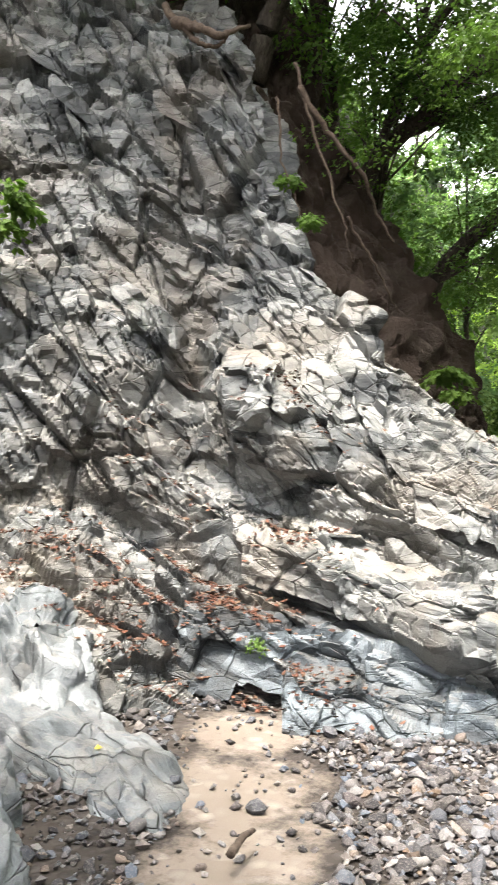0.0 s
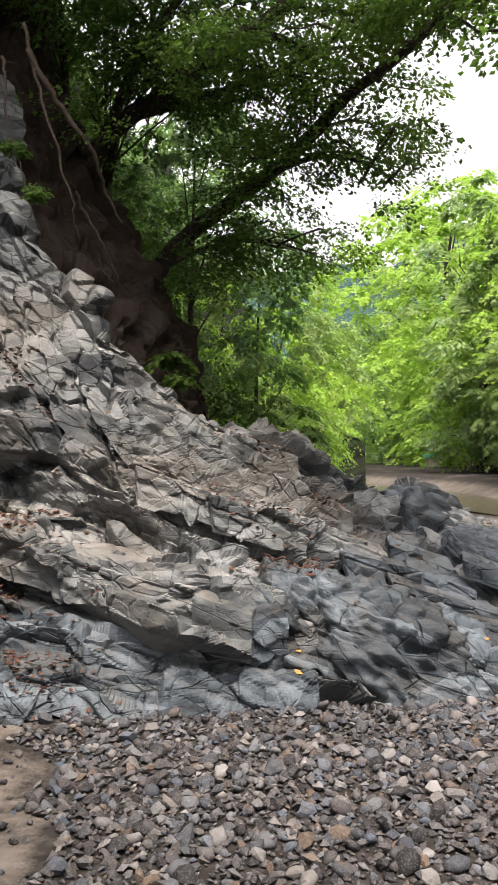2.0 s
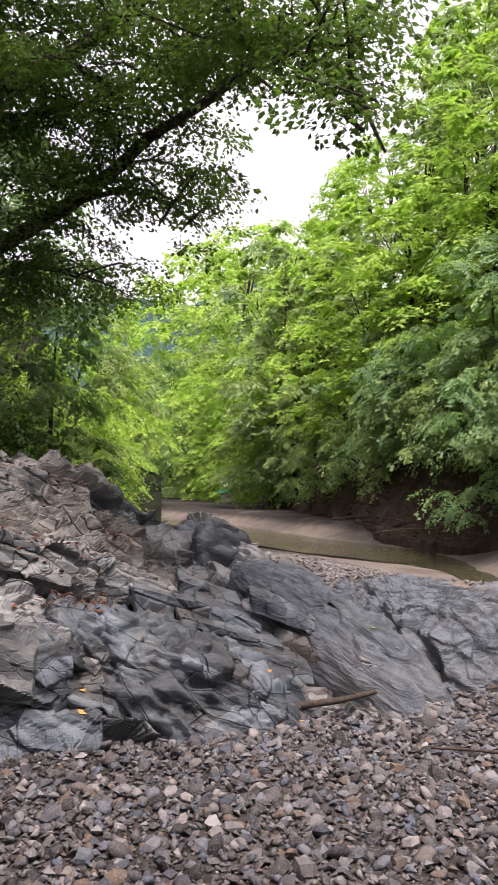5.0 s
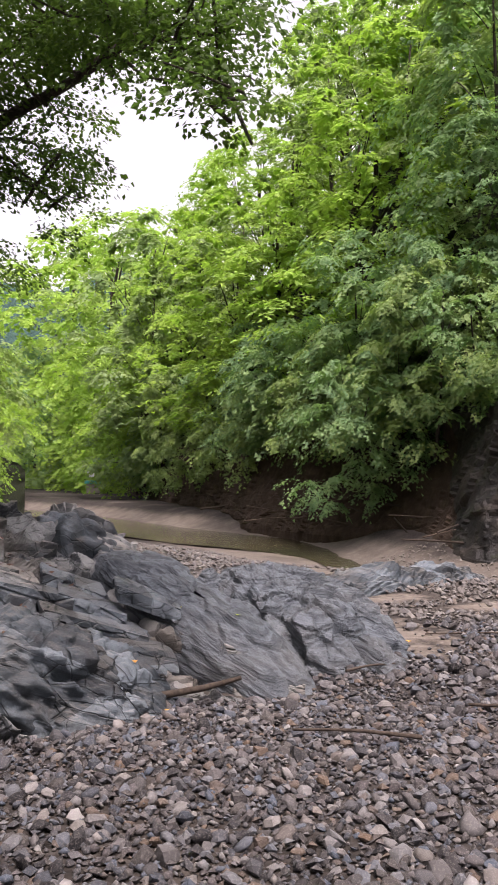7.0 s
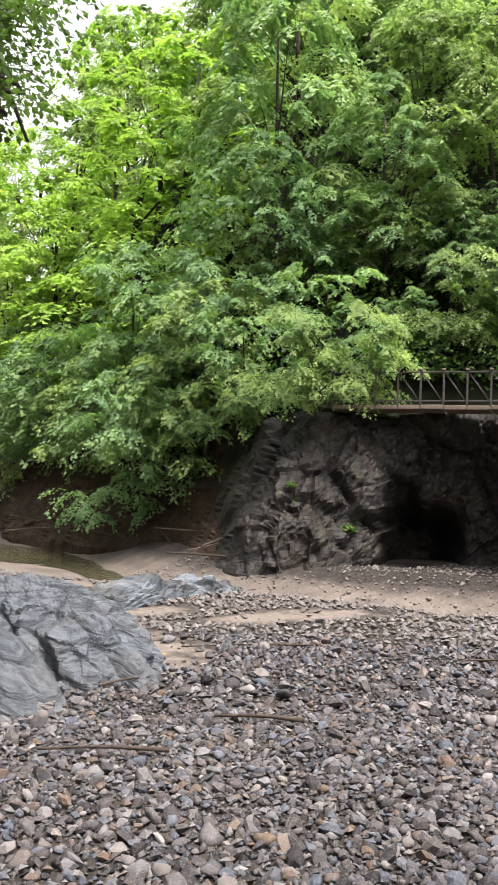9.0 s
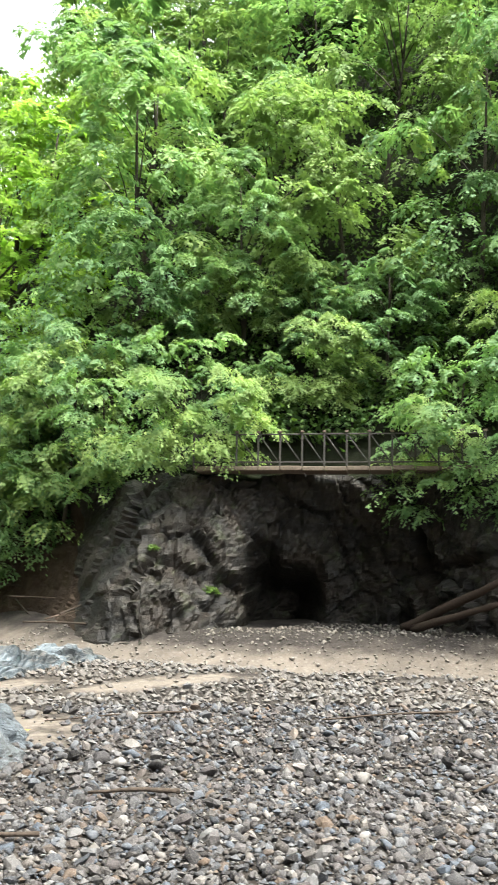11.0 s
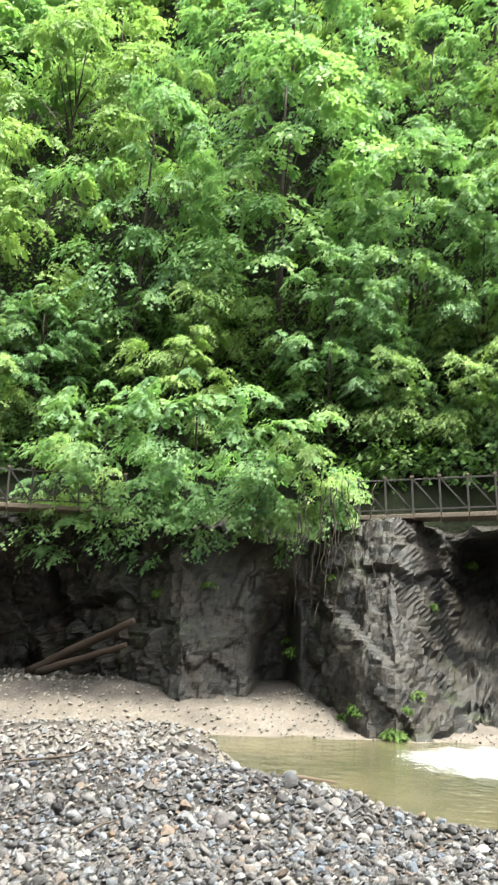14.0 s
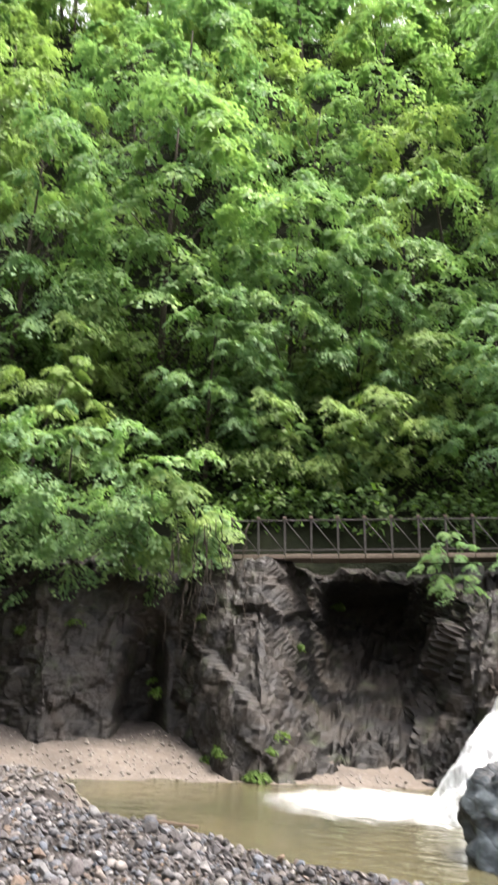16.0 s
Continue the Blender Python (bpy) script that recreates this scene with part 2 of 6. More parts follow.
def bark_material():
    m = Mat("bark", 0.92, 0.15)
    g = m.noise(6, 7, 0.7, m.stretch((6, 6, 1.2)))
    col = m.ramp(g, (0.3, (0.02, 0.016, 0.013)), (0.55, (0.06, 0.05, 0.04)), (0.75, (0.12, 0.1, 0.08)))
    return m.out(col, m.bump(g, 0.9, 0.03))


M_BARK = bark_material()


def wood_material(name, a, b):
    m = Mat(name, 0.85, 0.2)
    g = m.noise(4, 7, 0.65, m.stretch((8, 8, 8)))
    return m.out(m.ramp(g, (0.3, a), (0.7, b)), m.bump(g, 0.5, 0.01))


M_LOG = wood_material("weathered_log", (0.014, 0.0095, 0.007), (0.05, 0.034, 0.025))
M_STICK = wood_material("grey_driftwood", (0.022, 0.017, 0.013), (0.075, 0.057, 0.044))
M_ROOT = wood_material("pale_root", (0.045, 0.031, 0.024), (0.12, 0.09, 0.068))
M_RAIL = wood_material("galvanised_grey_metal", (0.03, 0.027, 0.024), (0.085, 0.08, 0.073))
M_DECK = wood_material("rust_stained_concrete", (0.09, 0.07, 0.055), (0.2, 0.16, 0.125))


def water_material():
    m = Mat("murky_shallow_water", 0.06, 0.5)
    col = m.ramp(m.noise(0.35, 4, 0.55), (0.35, (0.034, 0.038, 0.02)), (0.65, (0.08, 0.07, 0.038)))
    m.b.inputs["IOR"].default_value = 1.33
    rip = m.n("TexNoise", Vector=m.stretch((1.0, 0.45, 1.0), (0, 0, 0.5)), Scale=5.5, Detail=4.0, Roughness=0.55).outputs["Fac"]
    return m.out(col, m.bump(rip, 0.5, 0.06))


M_WATER = water_material()


def foam_material():
    m = Mat("white_water", 0.5, 0.4)
    g = m.noise(7, 6, 0.7)
    m.out(m.ramp(g, (0.3, (0.6, 0.64, 0.64)), (0.6, (0.86, 0.88, 0.88))), m.bump(g, 0.4, 0.05))
    thin = m.n("BsdfTransparent")
    mx = m.n("MixShader", i0=m.ramp(m.noise(4.5, 7, 0.75, m.stretch((2.2, 2.2, 0.6))), (0.28, 0.1), (0.58, 0.95)), i1=thin.outputs[0], i2=m.b.outputs[0])
    m.t.links.new(mx.outputs[0], m.t.nodes["Material Output"].inputs["Surface"])
    return m.m


M_FOAM = foam_material()


def foam_sheet_material():
    """Churned foam that thins out raggedly round the foot of the fall."""
    m = Mat("pool_foam", 0.6, 0.3)
    g = m.noise(5, 6, 0.7, m.stretch((1.0, 0.5, 1.0), (0, 0, -0.5)))
    m.out(m.ramp(g, (0.3, (0.62, 0.66, 0.66)), (0.6, (0.85, 0.87, 0.87))), m.bump(g, 0.5, 0.04))
    xyz = m.n("SeparateXYZ", Vector=m.co).outputs
    dx, dy = m.math("DIVIDE", m.math("SUBTRACT", xyz[0], 14.5), 1.7), m.math("DIVIDE", m.math("SUBTRACT", xyz[1], 2.9), 2.1)
    r = m.math("ADD", m.math("ADD", m.math("MULTIPLY", dx, dx), m.math("MULTIPLY", dy, dy)), m.math("MULTIPLY", m.math("SUBTRACT", g, 0.5), 3.0))
    mx = m.n("MixShader", i0=m.ramp(r, (0.0, 0.7), (0.4, 0.28), (1.2, 0.0)), i1=m.n("BsdfTransparent").outputs[0], i2=m.b.outputs[0])
    m.t.links.new(mx.outputs[0], m.t.nodes["Material Output"].inputs["Surface"])
    return m.m


M_FOAM_SHEET = foam_sheet_material()


# ---- mesh helpers ----
def mesh_of(name, verts, faces, mat, smooth=False):
    """A mesh from numpy arrays; faces is one array, or a list of arrays of one width each."""
    me = bpy.data.meshes.new(name)
    groups = faces if isinstance(faces, list) else [faces]
    verts = np.asarray(verts, np.float32).reshape(-1, 3)
    loops = np.concatenate([f.reshape(-1) for f in groups]).astype(np.int32)
    total = np.concatenate([np.full(len(f), f.shape[1], np.int32) for f in groups])
    me.vertices.add(len(verts))
    me.vertices.foreach_set("co", verts.reshape(-1))
    me.loops.add(len(loops))
    me.loops.foreach_set("vertex_index", loops)
    me.polygons.add(len(total))
    me.polygons.foreach_set("loop_start", np.concatenate([[0], np.cumsum(total)[:-1]]).astype(np.int32))
    me.polygons.foreach_set("loop_total", total)
    me.polygons.foreach_set("use_smooth", np.full(len(total), smooth))
    me.update(calc_edges=True)
    me.materials.append(mat)
    return me


def grid_faces(nu, nv, close=False):
    """Quads over nu x nv points, row by row."""
    i = np.arange(nu if close else nu - 1)[:, None]
    j = np.arange(nv - 1)[None, :]
    k = (i + 1) % nu
    return np.stack([i * nv + j, k * nv + j, k * nv + j + 1, i * nv + j + 1], -1).reshape(-1, 4)


def polar(heading, d):
    a = np.radians(heading)
    return np.sin(a) * d, np.cos(a) * d


def hashes(c, salt):
    """Three random numbers in 0..1 for each whole-numbered cell."""
    h = (c[..., 0] * 73856093) ^ (c[..., 1] * 19349663) ^ (c[..., 2] * 83492791) ^ (salt * 2654435761)
    out = []
    for k in range(3):
        h = (h ^ (h >> 13)) * 1274126177 & 0x7FFFFFFF
        h = (h ^ (h >> 11)) * (668265263 + 2 * k) & 0x7FFFFFFF
        out.append((h % 100003) / 100003.0)
    return np.stack(out, -1)


def blocks(p, size, salt, tilt=0.6, crack=0.12, sharp=26.0):
    """Blocky fractured relief in about -1..1: each cell of a scattered division is a tilted facet, with worn edges and sunken joints."""
    q = p / np.asarray(size)
    base = np.floor(q).astype(np.int64)
    best = np.full(len(q), 9e9)
    second = np.full(len(q), 9e9)
    val, wsum = np.zeros(len(q)), np.full(len(q), 1e-60)
    for dx in (-1, 0, 1):
        for dy in (-1, 0, 1):
            for dz in (-1, 0, 1):
                c = base + np.array((dx, dy, dz))
                rel = q - (c + 0.15 + 0.7 * hashes(c, salt))
                d = (rel ** 2).sum(1)
                g = hashes(c, salt + 7) - 0.5
                v = hashes(c, salt + 13)[:, 0] * 2 - 1 + tilt * 2 * (rel * g).sum(1)
                w = np.exp(-sharp * d)
                val += w * v
                wsum += w
                near = d < best
                second = np.where(near, best, np.minimum(second, d))
                best = np.where(near, d, best)
    edge = np.clip((np.sqrt(second) - np.sqrt(best)) / crack, 0, 1)
    return val / wsum - (1 - edge) * 0.5


def waves(p, size, salt, octaves=3):
    """Soft rolling noise in about -1..1."""
    rng = np.random.RandomState(salt)
    out, amp = np.zeros(len(p)), 1.0
    for _ in range(octaves):
        for _ in range(3):
            k = rng.normal(size=3) * 2.2 / size
            out += amp * np.sin(p @ k + rng.uniform(0, 6.28)) / 3
        size, amp = size * 0.48, amp * 0.55
    return out


def bedded(p, up=(0.36, 0.28, 0.89), along=(1.0, 0.0, -0.4)):
    """The same points in the frame of the rock's beds, whose upper side faces up."""
    z = Vector(up).normalized()
    y = z.cross(Vector(along)).normalized()
    return p @ np.array([y.cross(z), y, z]).T


def normals_of(P):
    du, dv = np.gradient(P, axis=0), np.gradient(P, axis=1)
    n = np.cross(du, dv)
    return n / np.maximum(np.linalg.norm(n, axis=-1, keepdims=True), 1e-9)


def tube(points, radii, sides=7, wob=0.0, salt=0):
    """A tapered limb along points, closed at its tip."""
    rng = np.random.RandomState(salt)
    pts, rad = np.asarray(points, float), np.asarray(radii, float)
    t = np.gradient(pts, axis=0)
    t /= np.maximum(np.linalg.norm(t, axis=1, keepdims=True), 1e-9)
    ref = np.where(np.abs(t[:, 2:]) > 0.9, np.array([[1.0, 0, 0]]), np.array([[0, 0, 1.0]]))
    a = np.cross(t, ref)
    a /= np.maximum(np.linalg.norm(a, axis=1, keepdims=True), 1e-9)
    b = np.cross(t, a)
    ang = np.linspace(0, 2 * np.pi, sides, endpoint=False)
    rr = rad[:, None] * (1 + wob * rng.uniform(-1, 1, (len(pts), sides)))
    ring = pts[:, None] + rr[..., None] * (np.cos(ang)[None, :, None] * a[:, None] + np.sin(ang)[None, :, None] * b[:, None])
    verts = np.concatenate([ring.reshape(-1, 3), pts[:1], pts[-1:]])
    i, j = np.arange(len(pts) - 1)[:, None], np.arange(sides)[None, :]
    k = (j + 1) % sides
    quads = np.stack([i * sides + j, i * sides + k, (i + 1) * sides + k, (i + 1) * sides + j], -1).reshape(-1, 4)
    n, e, j = len(pts) * sides, (len(pts) - 1) * sides, np.arange(sides)
    k = (j + 1) % sides
    tris = np.concatenate([np.stack([k, j, np.full(sides, n)], -1), np.stack([e + j, e + k, np.full(sides, n + 1)], -1)])
    return verts, quads, tris


def joined(parts):
    """Several (verts, quads, tris) as one."""
    vs, qs, ts, o = [], [], [], 0
    for v, q, t in parts:
        vs.append(v), qs.append(q + o), ts.append(t + o)
        o += len(v)
    return np.concatenate(vs), [np.concatenate(qs), np.concatenate(ts)]


def curve(points, n):
    """A smooth line of n points through the given ones."""
    p = np.asarray(points, float)
    p = np.concatenate([2 * p[:1] - p[1:2], p, 2 * p[-1:] - p[-2:-1]])
    s = np.linspace(0, len(p) - 3 - 1e-6, n)
    i = s.astype(int)
    f = (s - i)[:, None]
    a, b, c, d = p[i], p[i + 1], p[i + 2], p[i + 3]
    return 0.5 * (2 * b + (c - a) * f + (2 * a - 5 * b + 4 * c - d) * f ** 2 + (3 * b - a - 3 * c + d) * f ** 3)


def thing(name, label, category, at=(0, 0, 0), group="", kind=""):
    ob = tagged(new(name), label, category, group, kind)
    ob.empty_display_size = 0.1
    ob.location = at
    return ob


def part(name, me, parent, label=""):
    ob = new(name, me)
    ob.parent = parent
    return tagged(ob, label)


def setting(name, me, label, category):
    return tagged(new(name, me), label, category, "", "structure")


# ---- ground: a gravel bar beside a shallow channel, one sheet to the horizon ----
WATER = -0.8
CHANNEL = curve([(12.2, -9), (12.4, -3), (12.8, 2.5), (13.3, 4.8), (13.45, 6.6), (13.0, 8.6), (11.7, 11.0), (8.7, 15.5), (7.0, 20), (7.0, 25), (6.0, 31), (2.0, 41), (-3, 58), (-16, 84), (-40, 120)], 260)
WIDTH = np.interp(CHANNEL[:, 1], (-9, -1, 2, 3.5, 5, 6.5, 9.5, 14, 25, 32, 42, 60), (5.5, 5.6, 5.0, 4.1, 3.0, 1.9, 1.1, 0.25, 0.5, 2.2, 2.2, 1.2))


def channel_side(x, y):
    """Signed distance from the water's edge (bar side negative) and which bank."""
    p = np.stack([x, y], -1).reshape(-1, 2)
    d = np.full(len(p), 1e9)
    side = np.zeros(len(p))
    w = np.zeros(len(p))
    t = np.gradient(CHANNEL, axis=0)
    for c, tt, ww in zip(CHANNEL, t, WIDTH):
        r = p - c
        e = r[:, 0] ** 2 + r[:, 1] ** 2
        m = e < d
        d = np.where(m, e, d)
        side = np.where(m, np.sign(tt[0] * r[:, 1] - tt[1] * r[:, 0]), side)
        w = np.where(m, ww, w)
    return (np.sqrt(d) - w).reshape(x.shape), side.reshape(x.shape)


def smooth01(t):
    t = np.clip(t, 0, 1)
    return t * t * (3 - 2 * t)


def ground_height(x, y):
    s, side = channel_side(x, y)
    drop = np.interp(y, (-5, 3, 7, 14, 30), (1.0, 1.0, 2.2, 5.0, 9.0))
    bar = WATER + (0 - WATER) * smooth01((s + 0.1) / drop)
    far = WATER + 0.78 * smooth01((s + 0.1) / np.interp(y, (10, 16), (4.0, 2.5)))
    bed = WATER - 0.35 * smooth01(-s / 0.8)
    h = np.where(s < 0, bed, np.where(side > 0, bar, far))
    p = np.stack([x, y, 0 * x], -1).reshape(-1, 3)
    r = np.hypot(x, y)
    h = h + (0.035 * waves(p, 2.4, 3) + 0.015 * waves(p, 0.6, 4)).reshape(x.shape) * (s > 0) * np.clip(r / 4, 0.3, 1)
    # the bar falls away slightly downstream
    return h - 0.15 * smooth01((y - 16) / 30) * (s > 0) * (side > 0)


def sandy(x, y):
    """Where bare sand lies: in patches, and along the banks of the channel."""
    s, side = channel_side(x, y)
    soft = 0.25 * waves(np.stack([x, y, 0 * x], -1), 1.1, 8)
    bare = np.zeros(x.shape, bool)
    for cx, cy, rx, ry in SAND_PATCHES:
        bare |= ((x - cx) / rx) ** 2 + ((y - cy) / ry) ** 2 + soft < 0.95
    crest = (s > 1.0 + soft) & (s < 3.4 + 2 * soft) & (y > 7.5) & (side > 0)
    return bare | crest, bare


def build_ground():
    r = np.concatenate([np.linspace(0.05, 20, 70), np.linspace(20.5, 75, 60), 75 * 40 ** np.linspace(0.04, 1, 18)])
    a = np.concatenate([np.linspace(-62, 112, 300), np.linspace(116, 294, 40)])
    A, R = np.meshgrid(a, r, indexing="ij")
    X, Y = polar(A, R)
    Z = ground_height(X, Y)
    me = mesh_of("ground", np.stack([X, Y, Z], -1), grid_faces(len(a), len(r), True)[:, ::-1], M_GROUND, True)
    setting("ground", me, "pale sand and gravel river bed", "ground")


build_ground()


def build_water():
    t = np.gradient(CHANNEL, axis=0)
    t /= np.linalg.norm(t, axis=1, keepdims=True)
    nrm = np.stack([-t[:, 1], t[:, 0]], -1)
    k = np.linspace(-1, 1, 9)
    P = CHANNEL[:, None] + nrm[:, None] * (k[None, :] * (WIDTH + np.interp(CHANNEL[:, 1], (6, 14, 24, 32), (0.9, 0.15, 0.2, 0.8)))[:, None])[..., None]
    V = np.concatenate([P, np.full(P.shape[:2] + (1,), WATER)], -1)
    setting("water", mesh_of("water", V, grid_faces(len(CHANNEL), 9)[:, ::-1], M_WATER, True), "shallow murky olive stream water", "water")


build_water()


# ---- the rock cliff: a fractured wall over dipping ledges, from stations round the gravel bar ----
class Stations:
    """A surface from profiles (distance, height) at headings round the bar."""

    def __init__(self):
        self.h, self.p = [], []

    def add(self, heading, *profile):
        self.h.append(heading)
        self.p.append(np.asarray(profile, float))

    def surface(self, nu, nv, lo=None, hi=None):
        h = np.array(self.h)
        hs = np.linspace(h[0] if lo is None else lo, h[-1] if hi is None else hi, nu)
        return self.at_headings(hs, nv), hs

    def at_headings(self, hs, nv):
        h, nu = np.array(self.h), len(hs)
        prof = np.stack([self.dense(p, nv) for p in self.p])
        flat = prof.reshape(len(h), -1)
        m = np.stack([np.interp(hs, h, flat[:, c]) for c in range(flat.shape[1])], 1).reshape(nu, nv, 2)
        x, y = polar(hs[:, None], m[..., 0])
        return np.stack([x, y, m[..., 1]], -1)

    def dense(self, p, nv):
        seg = np.concatenate([[0], np.cumsum(np.linalg.norm(np.diff(p, axis=0), axis=1))])
        w = np.concatenate([[0], np.cumsum(np.diff(seg) / seg[-1] * 0.5 + 0.5 / (len(p) - 1))])
        s = np.linspace(0, w[-1], nv)
        return np.stack([np.interp(s, w, p[:, 0]), np.interp(s, w, p[:, 1])], 1)


cliff = Stations()
# unseen stretch of cliff behind, added to block sky light on the left
cliff.add(-140, (6.4, -.3), (7.0, .3), (7.8, .9), (8.6, 1.6), (9.0, 3.3), (9.5, 5.2), (10.2, 7.2), (11.6, 7.9))
cliff.add(-75, (5.4, -.3), (6.0, .3), (6.8, .9), (7.6, 1.6), (8.0, 3.3), (8.5, 5.2), (9.2, 7.2), (10.6, 7.9))
cliff.add(-48, (5.0, -.3), (5.6, .25), (6.4, .8), (7.2, 1.45), (7.6, 3.2), (8.1, 5.0), (8.8, 6.9), (10.2, 7.5))
cliff.add(-41, (5.2, -.3), (5.7, .15), (6.2, .55), (7.0, 1.2), (7.4, 3.0), (7.9, 4.9), (8.6, 6.7), (10.0, 7.2))
cliff.add(-33, (5.6, -.3), (5.75, 0), (5.95, .5), (6.5, 1.0), (6.8, 1.1), (7.4, 3.5), (8.2, 6.2), (9.6, 6.8))
cliff.add(-30.6, (5.4, -.3), (5.55, 0), (5.75, .45), (6.25, .97), (6.6, 1.1), (7.1, 3.1), (7.75, 5.15), (9.2, 5.5))
cliff.add(-29, (5.3, -.3), (5.45, 0), (5.6, .42), (6.1, .95), (6.5, 1.1), (7.0, 2.8), (7.6, 4.35), (9.0, 4.5))
cliff.add(-26, (5.15, -.3), (5.3, 0), (5.45, .38), (5.8, .85), (6.25, 1.04), (6.75, 2.3), (7.3, 3.35), (8.6, 3.0))
cliff.add(-22, (5.0, -.3), (5.1, 0), (5.25, .36), (5.6, .72), (6.1, .98), (6.5, 1.85), (7.0, 2.58), (8.2, 2.1))
cliff.add(-17, (4.8, -.3), (4.95, 0), (5.1, .38), (5.4, .68), (6.0, .85), (6.5, 1.5), (7.2, 2.05), (8.4, 1.4))
cliff.add(-10, (4.85, -.3), (5.0, 0), (5.25, .3), (5.9, .55), (6.4, .9), (7.2, 1.3), (7.8, 1.6), (8.9, .7))
cliff.add(-5, (5.1, -.3), (5.3, 0), (5.6, .22), (6.2, .35), (6.9, .65), (7.7, 1.0), (8.3, 1.2), (9.4, .3))
cliff.add(0, (5.4, -.3), (5.55, 0), (5.9, .15), (6.5, .3), (7.2, .5), (8.0, .75), (8.8, .92), (9.9, .0))
cliff.add(6, (5.8, -.3), (5.95, 0), (6.2, .1), (6.6, .22), (7.1, .36), (7.6, .5), (8.0, .58), (9.0, -.2))
cliff.add(14.5, (5.9, -.3), (6.05, -.02), (6.15, .03), (6.3, .04), (6.45, .03), (6.6, 0), (6.7, -.05), (7.0, -.3))


def steps(h, rise=0.72):
    """A stair-like wave over the beds: a face that leans out as it rises, then a short tread back."""
    f = h - np.floor(h)
    return np.where(f < rise, f / rise, (1 - f) / (1 - rise)) - 0.5


def build_cliff():
    nu, nv = 640, 380
    hs = np.concatenate([np.linspace(-140, -52, 30)[:-1], np.linspace(-52, 14.5, nu - 29)])
    P = cliff.at_headings(hs, nv)
    N = normals_of(P)
    p = P.reshape(-1, 3)
    v = np.linspace(0, 1, nv)[None, :].repeat(nu, 0).reshape(-1)
    H = hs[:, None].repeat(nv, 1).reshape(-1)
    steep = smooth01((p[:, 2] - 0.9 + 0.15 * waves(p, 1.2, 17)) / 0.8) * smooth01((-9 - H) / 6)
    amp = np.interp(H, (-60, 2, 10, 14.5), (1, 1, 0.75, 0.2)) * smooth01(v / 0.1)
    # ledges along the beds
    q = bedded(p)
    warp = 0.3 * waves(p, 2.0, 14)
    layer = q[:, 2] / 0.33 + warp
    bold = 0.35 + hashes(np.stack([np.floor(layer), np.floor(q[:, 0] / 1.3 + 0.5 * waves(p, 1.0, 4)), 0 * layer], -1).astype(np.int64), 5)[:, 0]
    ledge = steps(layer) * bold
    thin = steps(q[:, 2] / 0.11 + 2 * warp)
    low = 0.24 * ledge + 0.15 * blocks(q, (1.4, 0.8, 0.38), 11, 0.4, 0.05, 90) + 0.08 * blocks(q, (0.42, 0.34, 0.17), 23, 0.6, 0.06, 90) + 0.024 * blocks(q, (0.16, 0.14, 0.08), 37, 0.8, 0.1, 60)
    # the wall above is broken along steep joints
    w = bedded(p, (0.72, -0.35, 0.6), (0.6, 0, -0.8))
    rib = steps(w[:, 2] / 0.6 + 0.4 * waves(p, 1.5, 18), 0.65)
    high = 0.12 * rib + 0.17 * blocks(w, (1.5, 0.7, 0.5), 12, 0.4, 0.05, 90) + 0.085 * blocks(w, (0.5, 0.3, 0.2), 24, 0.6, 0.06, 90) + 0.026 * blocks(w, (0.18, 0.13, 0.09), 38, 0.8, 0.1, 60)
    # a rounded buttress beside a steep gully
    E = np.degrees(np.arctan2(p[:, 2] - 1.55, np.hypot(p[:, 0], p[:, 1])))
    form = 0.4 * np.exp(-((H + 30) / 3.4) ** 2 - ((E - 3) / 6) ** 2) - 0.4 * np.exp(-((H + 36.3) / 1.5) ** 2 - ((E - 6) / 9) ** 2) + 0.25 * np.exp(-((H + 42) / 3.2) ** 2 - ((E - 6) / 10) ** 2)
    d = amp * (0.1 * waves(p, 1.8, 9) + low * (1 - steep) + high * steep + form)
    p = p + N.reshape(-1, 3) * d[:, None]
    me = mesh_of("cliff_rock", p, grid_faces(nu, nv), M_CLIFF, False)
    setting("cliff", me, "fractured grey rock cliff with dipping ledges", "cliff")


build_cliff()


